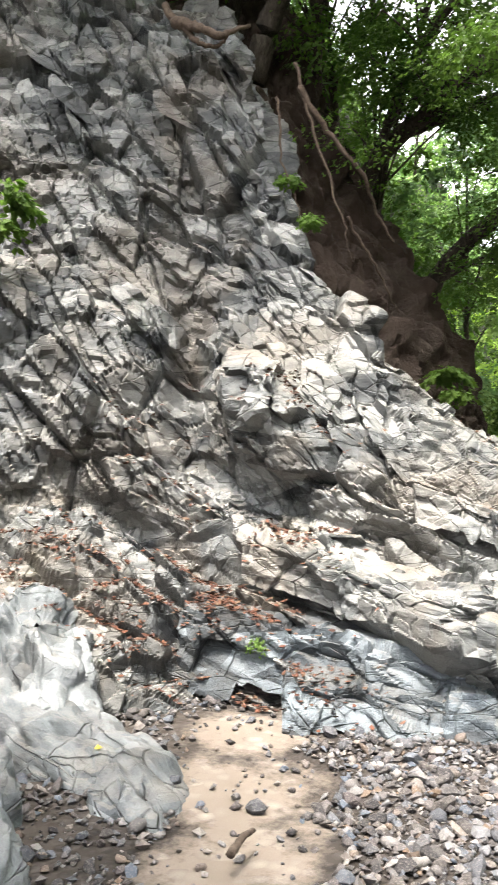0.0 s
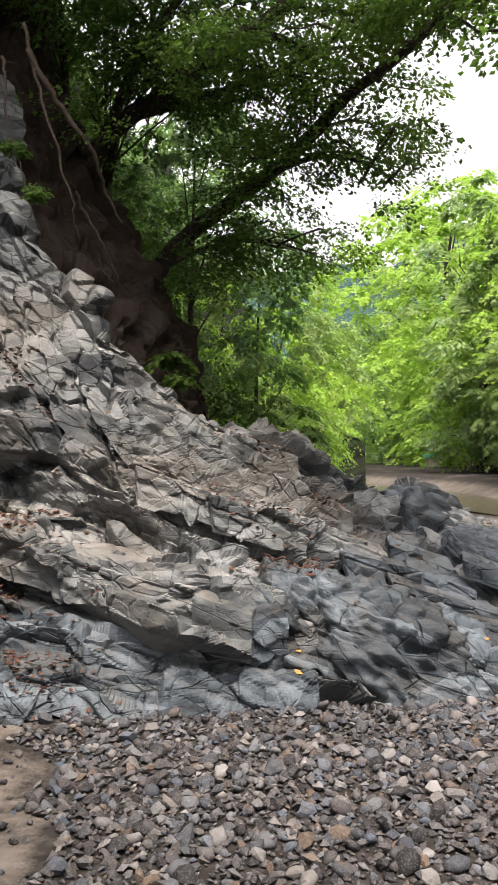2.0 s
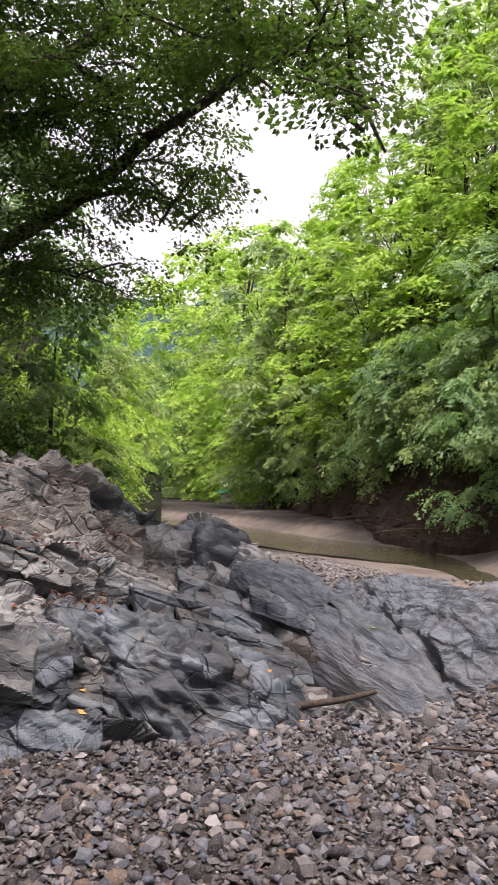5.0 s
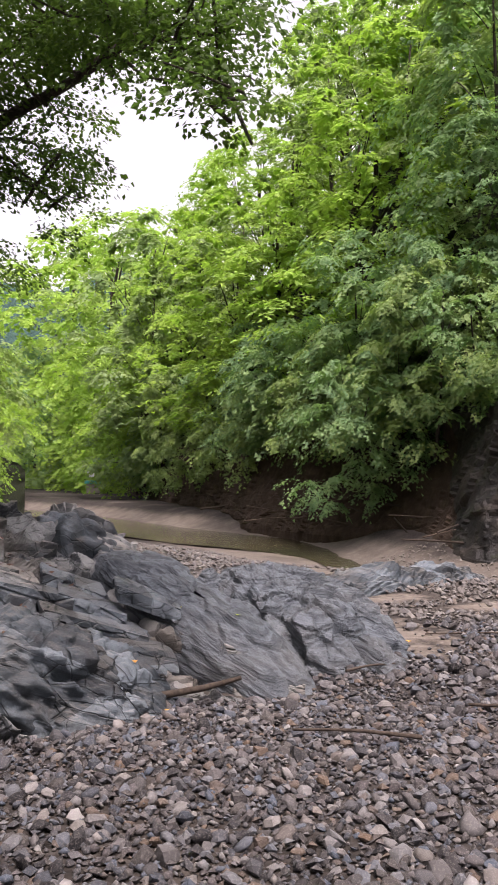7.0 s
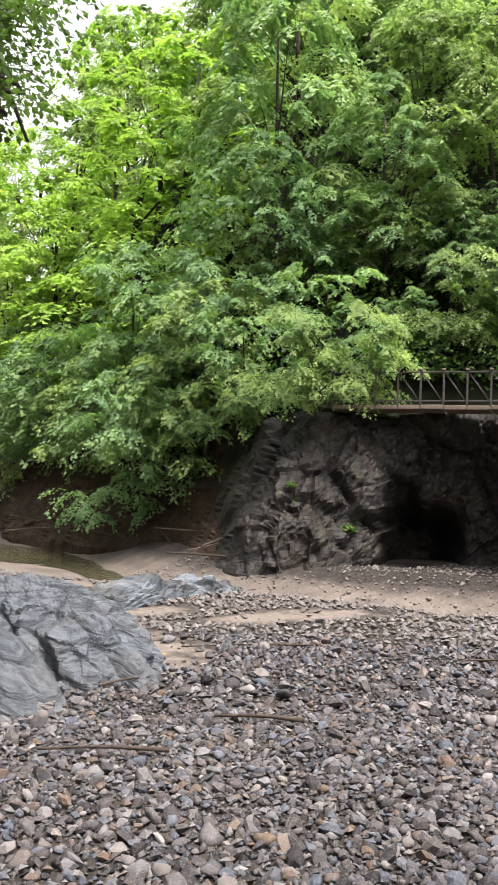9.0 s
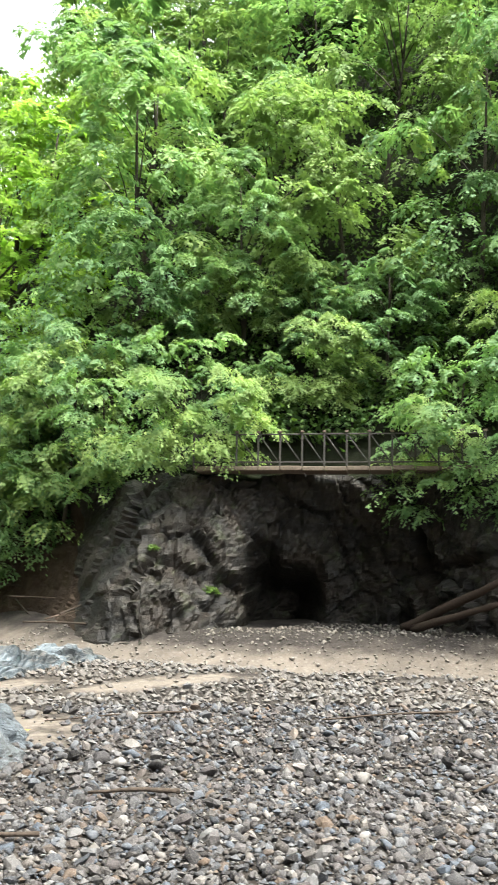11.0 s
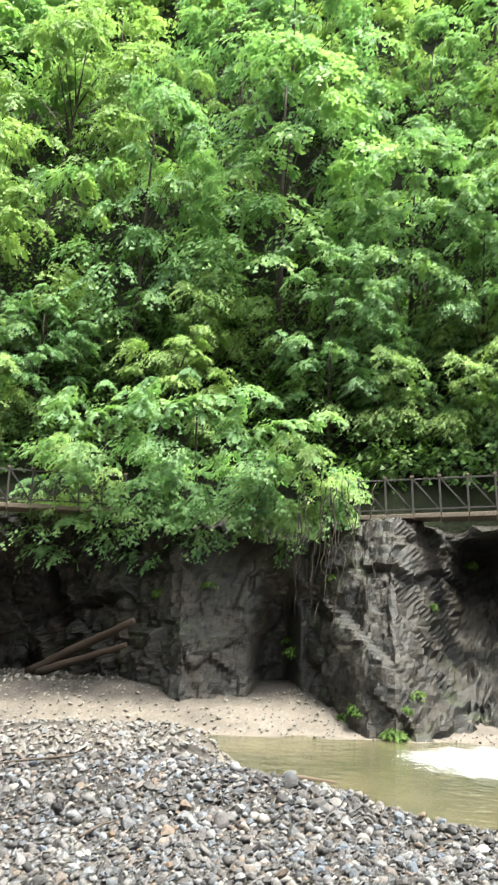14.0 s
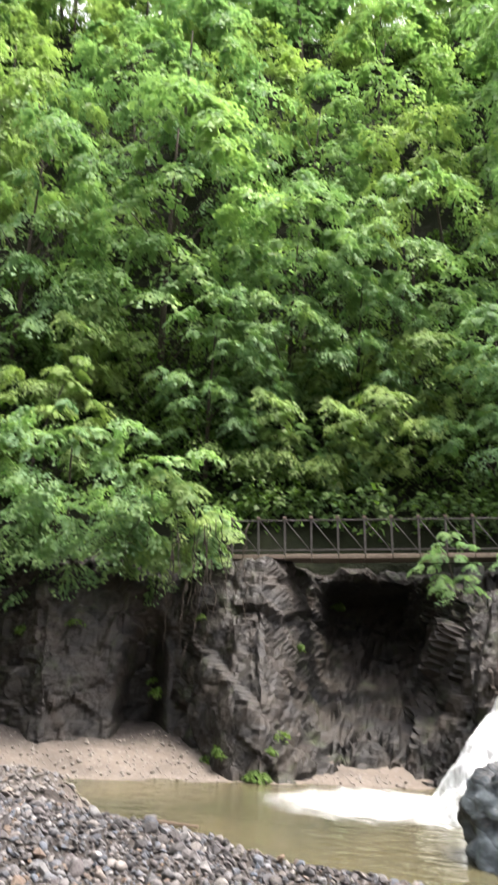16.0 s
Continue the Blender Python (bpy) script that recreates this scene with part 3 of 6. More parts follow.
# ---- slabs and blocks of the same rock that stand out of the ledges ----
def slab_mesh(a, b, rise, tread, seed, lean=0.15, n=(26, 7, 7), rough=1.0):
    """A rock slab whose upper front edge runs from a to b: a face below it, a tread behind it, with worn edges and chips."""
    a, b = np.asarray(a, float), np.asarray(b, float)
    run = b - a
    out = np.cross(run, (0, 0, 1.0))
    out /= np.linalg.norm(out)
    if out[:2] @ (a + b)[:2] > 0:
        out = -out
    back, down = -out * tread + np.array((0, 0, 0.12 * tread)), np.array((0, 0, -rise)) + out * lean * rise
    pts, faces, o = [], [], 0
    u = np.linspace(0, 1, n[0])
    for (s, e, k) in ((down, 0 * down, n[1]), (0 * down, back, n[2]), (back, back * 1.05 + (0, 0, -rise), 4)):
        w = np.linspace(0, 1, k)
        pts.append(a + run * u[:, None, None] + s + (e - s) * w[None, :, None])
    P = np.concatenate([pts[0], pts[1][:, 1:], pts[2][:, 1:]], 1)
    m = P.shape[1]
    # ends close towards the middle of the block
    mid = P.mean(1, keepdims=True)
    for i, f in ((0, 0.5), (1, 0.93), (n[0] - 1, 0.5), (n[0] - 2, 0.93)):
        P[i] = mid[i] + (P[i] - mid[i]) * f
    v = P.reshape(-1, 3)
    nrm = v - mid.repeat(m, 1).reshape(-1, 3)
    nrm /= np.maximum(np.linalg.norm(nrm, axis=1, keepdims=True), 1e-6)
    q = bedded(v)
    d = rough * 0.02 * steps(q[:, 2] / 0.13 + 0.4 * waves(v, 0.9, seed + 1)) + rough * 0.05 * blocks(q, (0.55, 0.45, 0.26), seed, 0.6, 0.06, 90) + rough * 0.012 * blocks(q, (0.17, 0.14, 0.1), seed + 2, 0.8, 0.12, 60) + 0.025 * waves(v, 0.6, seed)
    return v + nrm * d[:, None], grid_faces(n[0], m)


CLIFF = bpy.data.objects["cliff"]


def at(heading, elev, d):
    x, y = polar(heading, d)
    return (float(x), float(y), 1.55 + d * math.tan(radians(elev)))


def rock_slab(a, b, rise, tread, seed, mat, lean=0.15, n=(90, 24, 20), rough=0.8):
    v, f = slab_mesh(at(*a), at(*b), rise, tread, seed, lean, n, rough)
    ob = new("rock_slab", mesh_of("rock_slab", v, f, mat, False))
    ob.parent = CLIFF


rock_slab((-32.5, -4.6, 6.1), (-25.4, -6.9, 5.65), 0.26, 0.45, 201, M_CLIFF, rough=1.3)
rock_slab((-25.9, -6.6, 5.6), (-16.6, -9.3, 5.2), 0.25, 0.4, 219, M_CLIFF, rough=1.3)
rock_slab((-17.0, -9.9, 5.2), (-12.9, -11.0, 5.12), 0.3, 0.32, 203, M_CLIFF)
rock_slab((-13.2, -11.6, 5.12), (-10.6, -10.6, 5.2), 0.26, 0.3, 204, M_LEDGE)
rock_slab((-36.5, -8.7, 6.0), (-24, -11.5, 5.36), 0.5, 0.5, 205, M_LEDGE, 0.3, (150, 40, 24), 1.5)
rock_slab((-24.5, -11.9, 5.28), (-8.0, -13.0, 5.3), 0.42, 0.5, 206, M_LEDGE, 0.3, (150, 36, 24), 1.6)
rock_slab((-30, -13.6, 5.2), (-8.4, -14.9, 5.15), 0.3, 0.35, 207, M_LEDGE, 0.5, (150, 30, 20), 1.4)
rock_slab((-20.8, -0.9, 6.15), (-15.4, -2.5, 6.2), 0.26, 0.45, 208, M_CLIFF, 0.4, rough=1.5)
rock_slab((-15.8, -2.9, 6.1), (-9.6, -4.3, 6.3), 0.22, 0.45, 218, M_CLIFF, 0.3, rough=1.5)
rock_slab((-15.5, -0.9, 6.7), (-5.8, -4.2, 6.9), 0.22, 0.5, 209, M_CLIFF)
rock_slab((-9.5, -4.6, 6.4), (-3.2, -7.0, 6.5), 0.24, 0.5, 210, M_CLIFF)
rock_slab((-6.5, -6.6, 6.3), (0.5, -8.4, 6.6), 0.2, 0.45, 211, M_LEDGE)
rock_slab((-3.5, -8.6, 6.2), (4.0, -10.6, 6.4), 0.16, 0.4, 212, M_LEDGE)
rock_slab((-1.0, -10.6, 6.0), (6.0, -12.0, 6.2), 0.13, 0.35, 213, M_LEDGE)
for k in range(9):
    h = -6.5 + 1.5 * k + 1.2 * math.sin(k * 2.3)
    e = -5.4 - 0.6 * k - 1.1 * math.sin(k * 1.7 + 1)
    d = 7.35 - 0.12 * k + 0.3 * math.sin(k * 1.1)
    rock_slab((h - 2.2, e + 0.8, d), (h + 2.4, e - 0.9, d + 0.05), 0.1 + 0.04 * math.sin(k * 3.1), 0.34, 230 + k, M_LEDGE, 0.3, (40, 14, 12), 1.1)
rock_slab((-14.6, 1.6, 6.9), (-9.5, 0.4, 7.4), 0.3, 0.4, 214, M_CLIFF)
rock_slab((-21, 4.6, 6.5), (-16.5, 2.6, 6.9), 0.45, 0.4, 215, M_CLIFF)


def wall_ribs():
    """Steep angular ribs standing out of the cliff wall along its joints."""
    rng = np.random.RandomState(31)
    P, hs = cliff.surface(120, 120, -75, 14.5)
    N = normals_of(P)
    n = 0
    while n < 12:
        i, j = rng.randint(24, 100), rng.randint(58, 106)
        p, nn = P[i, j], N[i, j]
        if not (-47 < hs[i] < -15) or p[2] < 1.3 or j > 96 or (hs[i] > -30 and p[2] > 2.6):
            continue
        L = rng.uniform(0.25, 0.6)
        dip = radians(rng.normal(48, 16))
        side = np.array((math.cos(radians(hs[i])), -math.sin(radians(hs[i])), 0))
        run = side * math.cos(dip) - np.array((0, 0, math.sin(dip)))
        c = p + nn * rng.uniform(-0.02, 0.06)
        v, f = slab_mesh(c - run * L, c + run * L, rng.uniform(0.16, 0.34), rng.uniform(0.25, 0.4), 300 + n, 0.35, (16, 6, 5))
        ob = new("rock_rib", mesh_of("rock_rib", v, f, M_CLIFF, False))
        ob.parent = CLIFF
        n += 1


wall_ribs()


# ---- the earth slope with roots behind the cliff, and the wooded left bank ----
left_slope = Stations()
# unseen hillside carried on round behind, added to keep the left shaded
left_slope.add(-140, (10.5, 7.0), (12, 8.2), (15, 10.5), (23, 17), (46, 36), (80, 60))
left_slope.add(-100, (9.5, 7.0), (11, 8.2), (14, 10.5), (22, 17), (45, 36), (80, 60))
left_slope.add(-48, (9.0, 6.6), (10.4, 7.6), (13, 9.8), (22, 17), (45, 36), (80, 60))
left_slope.add(-36, (8.4, 6.0), (9.6, 7.0), (12, 9.0), (22, 16), (45, 32), (80, 52))
left_slope.add(-29, (8.0, 3.9), (8.9, 5.6), (9.6, 6.85), (14, 9.5), (40, 26), (80, 44))
left_slope.add(-26, (7.8, 2.7), (8.8, 4.5), (9.6, 5.9), (13, 7.0), (36, 21), (80, 38))
left_slope.add(-22, (7.6, 1.9), (8.7, 3.4), (9.6, 4.45), (12.5, 4.3), (34, 15), (80, 34))
left_slope.add(-18, (7.7, 1.3), (8.7, 2.4), (9.6, 3.15), (12.5, 2.5), (32, 9), (80, 30))
left_slope.add(-15.6, (7.9, 0.9), (8.8, 1.7), (9.6, 2.2), (12.5, 1.4), (32, 5), (80, 24))
left_slope.add(-13, (7.6, .6), (8.6, .9), (9.8, .8), (13, .7), (32, 2.5), (80, 17))
left_slope.add(-9.5, (9, -.3), (10, .0), (12, .3), (16, .4), (34, .8), (80, 8))
left_slope.add(-6.8, (14, -.6), (16, -.5), (20, -.4), (26, -.3), (45, .2), (90, 4))
left_slope.add(-4.6, (40, -1.4), (42, -1.2), (46, -.8), (52, -.3), (65, .8), (120, 4))


def build_left_slope():
    earth, hill = Stations(), Stations()
    for h, p in zip(left_slope.h, left_slope.p):
        hill.add(h, *p[2:])
        if -50 < h < -8:
            earth.add(h, *p[:4])
    P, hs = earth.surface(320, 180)
    N = normals_of(P)
    p = P.reshape(-1, 3)
    d = 0.2 * waves(p, 1.4, 21) + 0.1 * blocks(p, (0.4, 0.4, 1.1), 55, 0.8, 0.15, 60) + 0.07 * blocks(p, (0.16, 0.16, 0.4), 56, 0.8, 0.2, 40)
    me = mesh_of("earth_slope", p + N.reshape(-1, 3) * d[:, None], grid_faces(320, 180), M_EARTH, False)
    setting("earth_bank", me, "steep bare brown earth bank bound with roots", "earth bank")
    P, hs = hill.surface(120, 50)
    p = P.reshape(-1, 3) - np.array((0, 0, 0.25))
    p = p + 0.5 * waves(p, 9, 22)[:, None] * np.array((0, 0, 1.0)) * smooth01((np.hypot(p[:, 0], p[:, 1]) - 14) / 6)[:, None]
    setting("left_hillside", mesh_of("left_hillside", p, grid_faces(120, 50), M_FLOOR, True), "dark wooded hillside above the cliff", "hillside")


build_left_slope()


# ---- the right bank: a rock wall with shade in its colour and a cave, a path ledge on top, and a steep wooded hill ----
bank = Stations()
bank.add(-1.5, (150, -1.6), (151, -1.5), (153, -1.4), (156, -1.2), (158, -1.2), (170, -1), (195, 0), (260, 2))
bank.add(1.2, (110, -1.5), (111, -1.2), (113, -.6), (116, .4), (118, 1), (130, 2), (155, 4), (220, 10))
bank.add(3, (72, -1.4), (73, -.8), (75, .2), (78, 1.6), (80, 2.4), (92, 3), (115, 4), (180, 6))
bank.add(6, (50, -.9), (51, -.2), (53, 1.2), (56, 3.0), (58, 3.8), (67, 6), (90, 9), (150, 14))
bank.add(10.5, (37, -.6), (38, .2), (40, 1.6), (42.5, 3.4), (44, 4), (52, 7), (72, 13), (130, 22))
bank.add(15.2, (31, -.5), (32, .4), (33.5, 1.8), (35.5, 3.6), (37, 4.1), (44, 9), (55, 19), (120, 36))
bank.add(20.6, (27.5, -.45), (28.5, .5), (29.8, 1.9), (31, 3.6), (32.5, 4.2), (39, 10), (50, 21), (110, 38))
bank.add(24.4, (21.6, -.4), (24.4, .7), (26.8, 2.1), (27.8, 3.7), (29, 4.2), (35, 10), (48, 23.5), (110, 42))
bank.add(26.3, (20.3, -.4), (21.0, .9), (24.0, 2.3), (26.0, 3.6), (27.2, 4.2), (32, 10.5), (47, 26), (110, 46))
bank.add(28.4, (19.8, -.4), (20.3, 1.0), (21.2, 2.4), (23.4, 3.7), (25, 4.2), (31, 10.8), (46.5, 28), (95, 47))
bank.add(31, (19.8, -.4), (20.3, 1.0), (21.0, 2.5), (21.8, 3.8), (23.6, 4.2), (30, 11), (46, 30), (80, 48))
bank.add(36, (20.9, -.4), (21.1, 1.0), (21.4, 2.5), (21.8, 3.9), (23.6, 4.2), (30, 12), (46, 34), (75, 54))
bank.add(42, (22.6, -.4), (22.4, 1.0), (22.2, 2.5), (22.0, 3.9), (23.6, 4.2), (29.5, 12), (46, 36), (75, 60))
bank.add(47, (23.6, -.4), (23.0, 1.0), (22.4, 2.5), (21.8, 3.9), (23.3, 4.2), (29, 12), (45, 37), (75, 60))
bank.add(51, (20.9, -.4), (21.2, 1.0), (21.4, 2.5), (21.4, 3.9), (23.0, 4.2), (28.5, 12), (44, 37), (75, 60))
bank.add(56, (18.6, -.4), (19.1, 1.0), (19.8, 2.5), (20.6, 3.8), (22.6, 4.2), (28, 12), (43, 38), (75, 64))
bank.add(61.5, (19.0, -.6), (19.2, 1.0), (19.7, 2.5), (20.4, 3.7), (22.3, 4.1), (28, 12), (43, 38), (75, 64))
bank.add(64.8, (19.6, -.8), (19.8, 1.0), (20.0, 2.5), (20.4, 3.6), (22.2, 4.0), (28, 12), (43, 38), (75, 64))
bank.add(66.2, (18.6, -.9), (18.9, .6), (19.3, 2.2), (20.0, 3.65), (22, 4.1), (28, 12), (43, 38), (75, 64))
bank.add(68.4, (17.3, -.9), (17.9, .6), (18.7, 2.2), (19.8, 3.65), (22, 4.1), (28, 12), (43, 38), (75, 64))
bank.add(70.6, (16.7, -1), (17.4, .6), (18.4, 2.2), (19.6, 3.65), (21.8, 4.1), (28, 12), (43, 38), (75, 64))
bank.add(72.6, (16.9, -1), (18.0, .6), (19.4, 2.2), (20.6, 3.65), (21.9, 4.1), (28, 12), (43, 38), (75, 64))
bank.add(75, (17.4, -1), (18.8, .6), (20.6, 2.2), (21.4, 3.65), (22, 4.1), (28, 12), (43, 38), (75, 64))
bank.add(80, (17.6, -1), (19, .6), (20.8, 2.2), (21.6, 3.65), (22.2, 4.1), (28, 12), (43, 38), (75, 64))
bank.add(84, (16.8, -1), (17.2, .6), (17.8, 2.0), (19, 3.0), (22.2, 3.8), (28, 12), (43, 38), (75, 64))
bank.add(100, (17, -1), (17.4, .6), (18, 2.2), (19, 3.3), (22, 3.8), (28, 11), (44, 32), (110, 96))
bank.add(130, (22, -1), (23, .6), (24, 2.2), (25, 3.3), (28, 3.8), (34, 10), (50, 28), (120, 80))


def build_bank():
    nu, nv = 760, 230
    P, hs = bank.surface(nu, nv)
    P[:, 0, 2] -= 1.2
    N = normals_of(P)
    p = P.reshape(-1, 3)
    H = hs[:, None].repeat(nv, 1).reshape(-1)
    z = p[:, 2]
    worn = 1 - 0.5 * np.exp(-((H - 64) / 10) ** 4)
    rocky = worn * smooth01((H - 25.6) / 2.5) * (1 - smooth01((z - 3.6) / 0.7))
    q = bedded(p, (0.75, -0.3, 0.55), (0.5, -0.3, -0.8))
    flute = p * np.array((1.0, 1.0, 0.3))
    d = rocky * (0.26 * blocks(q, (2.4, 1.7, 1.9), 71, 0.5, 0.08, 60) + 0.12 * waves(flute, 1.3, 81, 4) + 0.13 * blocks(q, (0.9, 0.6, 0.75), 77, 0.6, 0.07, 80) + 0.045 * blocks(flute, (0.34, 0.3, 0.24), 79, 0.9, 0.1, 80) + 0.03 * blocks(bedded(p, (0.3, 0.5, 0.7), (0.8, 0.1, 0.4)), (0.2, 0.16, 0.15), 83, 0.9, 0.12, 80))
    d += (1 - rocky) * (0.2 * waves(p, 3, 31) + 0.1 * blocks(p, (0.8, 0.8, 0.8), 33) * (z < 4))
    p = p + N.reshape(-1, 3) * d[:, None]
    # the cave at the foot of the wall and a narrow cleft further along
    for h0, z0, dh, dz, deep in ((38.2, 0.2, 2.1, 1.1, 2.8), (36.8, 1.4, 1.0, 0.7, 1.0), (41, 1.2, 4.6, 2.0, 0.9), (62.6, 0.4, 1.3, 1.7, 1.4), (77.8, 1.9, 4.0, 1.35, 2.6)):
        g = deep * np.exp(-((H - h0) / dh) ** 4 - ((z - z0) / dz) ** 4)
        r = np.hypot(p[:, 0], p[:, 1])
        p[:, 0] *= 1 + g / r
        p[:, 1] *= 1 + g / r
    F = grid_faces(nu, nv)
    me = mesh_of("bank_wall", p, F, M_BANK_SHADED, False)
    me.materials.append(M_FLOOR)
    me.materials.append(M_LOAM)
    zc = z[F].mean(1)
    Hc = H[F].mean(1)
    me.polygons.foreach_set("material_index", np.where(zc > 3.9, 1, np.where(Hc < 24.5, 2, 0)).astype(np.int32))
    me.update()
    setting("river_bank", me, "undercut rock river bank darkened by painted shade, below a steep wooded hill", "river bank")


build_bank()


# ---- far wooded ridge closing the valley ----
def far_material():
    m = Mat("hazy_far_woods", 0.95, 0.05)
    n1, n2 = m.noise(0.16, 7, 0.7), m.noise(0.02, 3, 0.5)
    # air haze is mixed into the far woods as blue-green colour
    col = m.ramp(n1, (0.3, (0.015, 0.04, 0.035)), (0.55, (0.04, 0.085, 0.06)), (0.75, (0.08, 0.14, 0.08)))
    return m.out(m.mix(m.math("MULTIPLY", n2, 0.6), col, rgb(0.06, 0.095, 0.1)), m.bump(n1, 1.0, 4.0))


def build_ridge():
    nu, nv = 260, 60
    a = np.linspace(-70, 60, nu)
    v = np.linspace(0, 1, nv)
    A, V = np.meshgrid(a, v, indexing="ij")
    D = 330 + 170 * V
    top = 116 + 8 * np.sin(a * 0.21 + 1) + 6 * np.sin(a * 0.57)
    X, Y = polar(A, D)
    Z = -4 + top[:, None] * np.sin(V * np.pi / 2) ** 0.8
    p = np.stack([X, Y, Z], -1).reshape(-1, 3)
    p[:, 2] += 3.0 * blocks(p, (9, 9, 9), 91, 0.9, 0.3) * np.clip(V.reshape(-1) * 8, 0, 1)
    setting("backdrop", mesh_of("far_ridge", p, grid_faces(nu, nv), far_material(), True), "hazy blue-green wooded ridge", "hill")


build_ridge()


# ---- foliage ----
def leaves(pos, heading, pitch, roll, length, width, corners=4):
    """Folded four-cornered leaves, or small three-cornered ones, at pos, growing along heading and pitch."""
    n = len(pos)
    f = np.stack([np.cos(heading) * np.cos(pitch), np.sin(heading) * np.cos(pitch), np.sin(pitch)], -1)
    s = np.stack([-np.sin(heading), np.cos(heading), 0 * heading], -1)
    u = np.cross(f, s)
    c, k = np.cos(roll)[:, None], np.sin(roll)[:, None]
    s, u = s * c + u * k, u * c - s * k
    L, W = length[:, None], width[:, None]
    if corners == 3:
        tip = pos + f * L - u * W * 0.1
        V = np.stack([pos - s * W * 0.12, pos + f * L * 0.62 + s * W * 0.62 - u * W * 0.15, tip - s * W * 0.3], 1)
        return V.reshape(-1, 3), np.arange(3 * n).reshape(n, 3)
    V = np.stack([pos, pos + f * L * 0.45 + s * W * 0.5 - u * W * 0.18, pos + f * L - u * W * 0.1, pos + f * L * 0.45 - s * W * 0.5 - u * W * 0.18], 1)
    return V.reshape(-1, 3), np.arange(4 * n).reshape(n, 4)


def sprays(rng, centres, headings, radius, count, leaf=0.12, spread=0.95, droop=0.35, thick=0.07, corners=4):
    """Flat layered fans of leaves, each growing outwards from its centre along its heading and hanging at the rim."""
    n = len(centres)
    c = np.repeat(centres, count, 0)
    h = np.repeat(headings, count)
    R = np.repeat(radius, count)
    u = np.sqrt(rng.uniform(0, 1, n * count))
    twig = np.round(rng.normal(0, spread, n * count) * 3) / 3
    a = h + twig + rng.normal(0, 0.09, n * count)
    r = u * R * np.exp(-0.25 * twig ** 2)
    lift = np.repeat(rng.normal(0.0, 0.14, n), count)
    z = -droop * r ** 2 / R + lift * r + rng.normal(0, thick, n * count)
    pos = c + np.stack([np.cos(a) * r, np.sin(a) * r, z], -1)
    size = leaf * rng.uniform(0.65, 1.25, n * count)
    return leaves(pos, a + rng.normal(0, 0.75, n * count), -0.35 - 0.6 * u * droop + rng.normal(0, 0.3, n * count), rng.normal(0, 0.45, n * count), size, size * rng.uniform(0.6, 0.85, n * count), corners)


def boughs(rng, centres, headings, radius, count, leaf, droop=0.6, lobes=8, spread=1.35):
    """Layered tufts: each is a spreading hand of leafy twigs that arch over and hang at their tips."""
    n = len(centres)
    la = headings[:, None] + rng.normal(0, spread, (n, lobes))
    ll = radius[:, None] * rng.uniform(0.55, 1.1, (n, lobes)) * np.exp(-0.12 * (la - headings[:, None]) ** 2)
    lz = rng.normal(0.05, 0.2, (n, lobes))
    b = np.repeat(np.arange(n), count)
    k = rng.randint(lobes, size=n * count)
    m = len(b)
    u = rng.uniform(0, 1, m) ** 0.62
    L, a = ll[b, k], la[b, k]
    side = rng.normal(0, 0.17, m) * L * (1.15 - 0.75 * u)
    r = u * L
    dz = -droop * u ** 2 * L + lz[b, k] * r - 0.5 * np.abs(side) + rng.normal(0, 0.03, m) * radius[b] - np.where(rng.uniform(size=m) < 0.12, 0.15 * radius[b] * rng.uniform(0, 1, m), 0)
    pos = centres[b] + np.stack([np.cos(a) * r - np.sin(a) * side, np.sin(a) * r + np.cos(a) * side, dz], -1)
    size = leaf * rng.uniform(0.7, 1.3, m)
    swing = np.sign(side) * rng.uniform(0.1, 0.9, m)
    pitch = np.arctan(lz[b, k] - 2 * droop * u) * 0.85 - 0.1 + rng.normal(0, 0.15, m)
    return leaves(pos, a + swing, pitch, rng.normal(0, 0.22, m), size, size * rng.uniform(0.65, 0.9, m), 3)


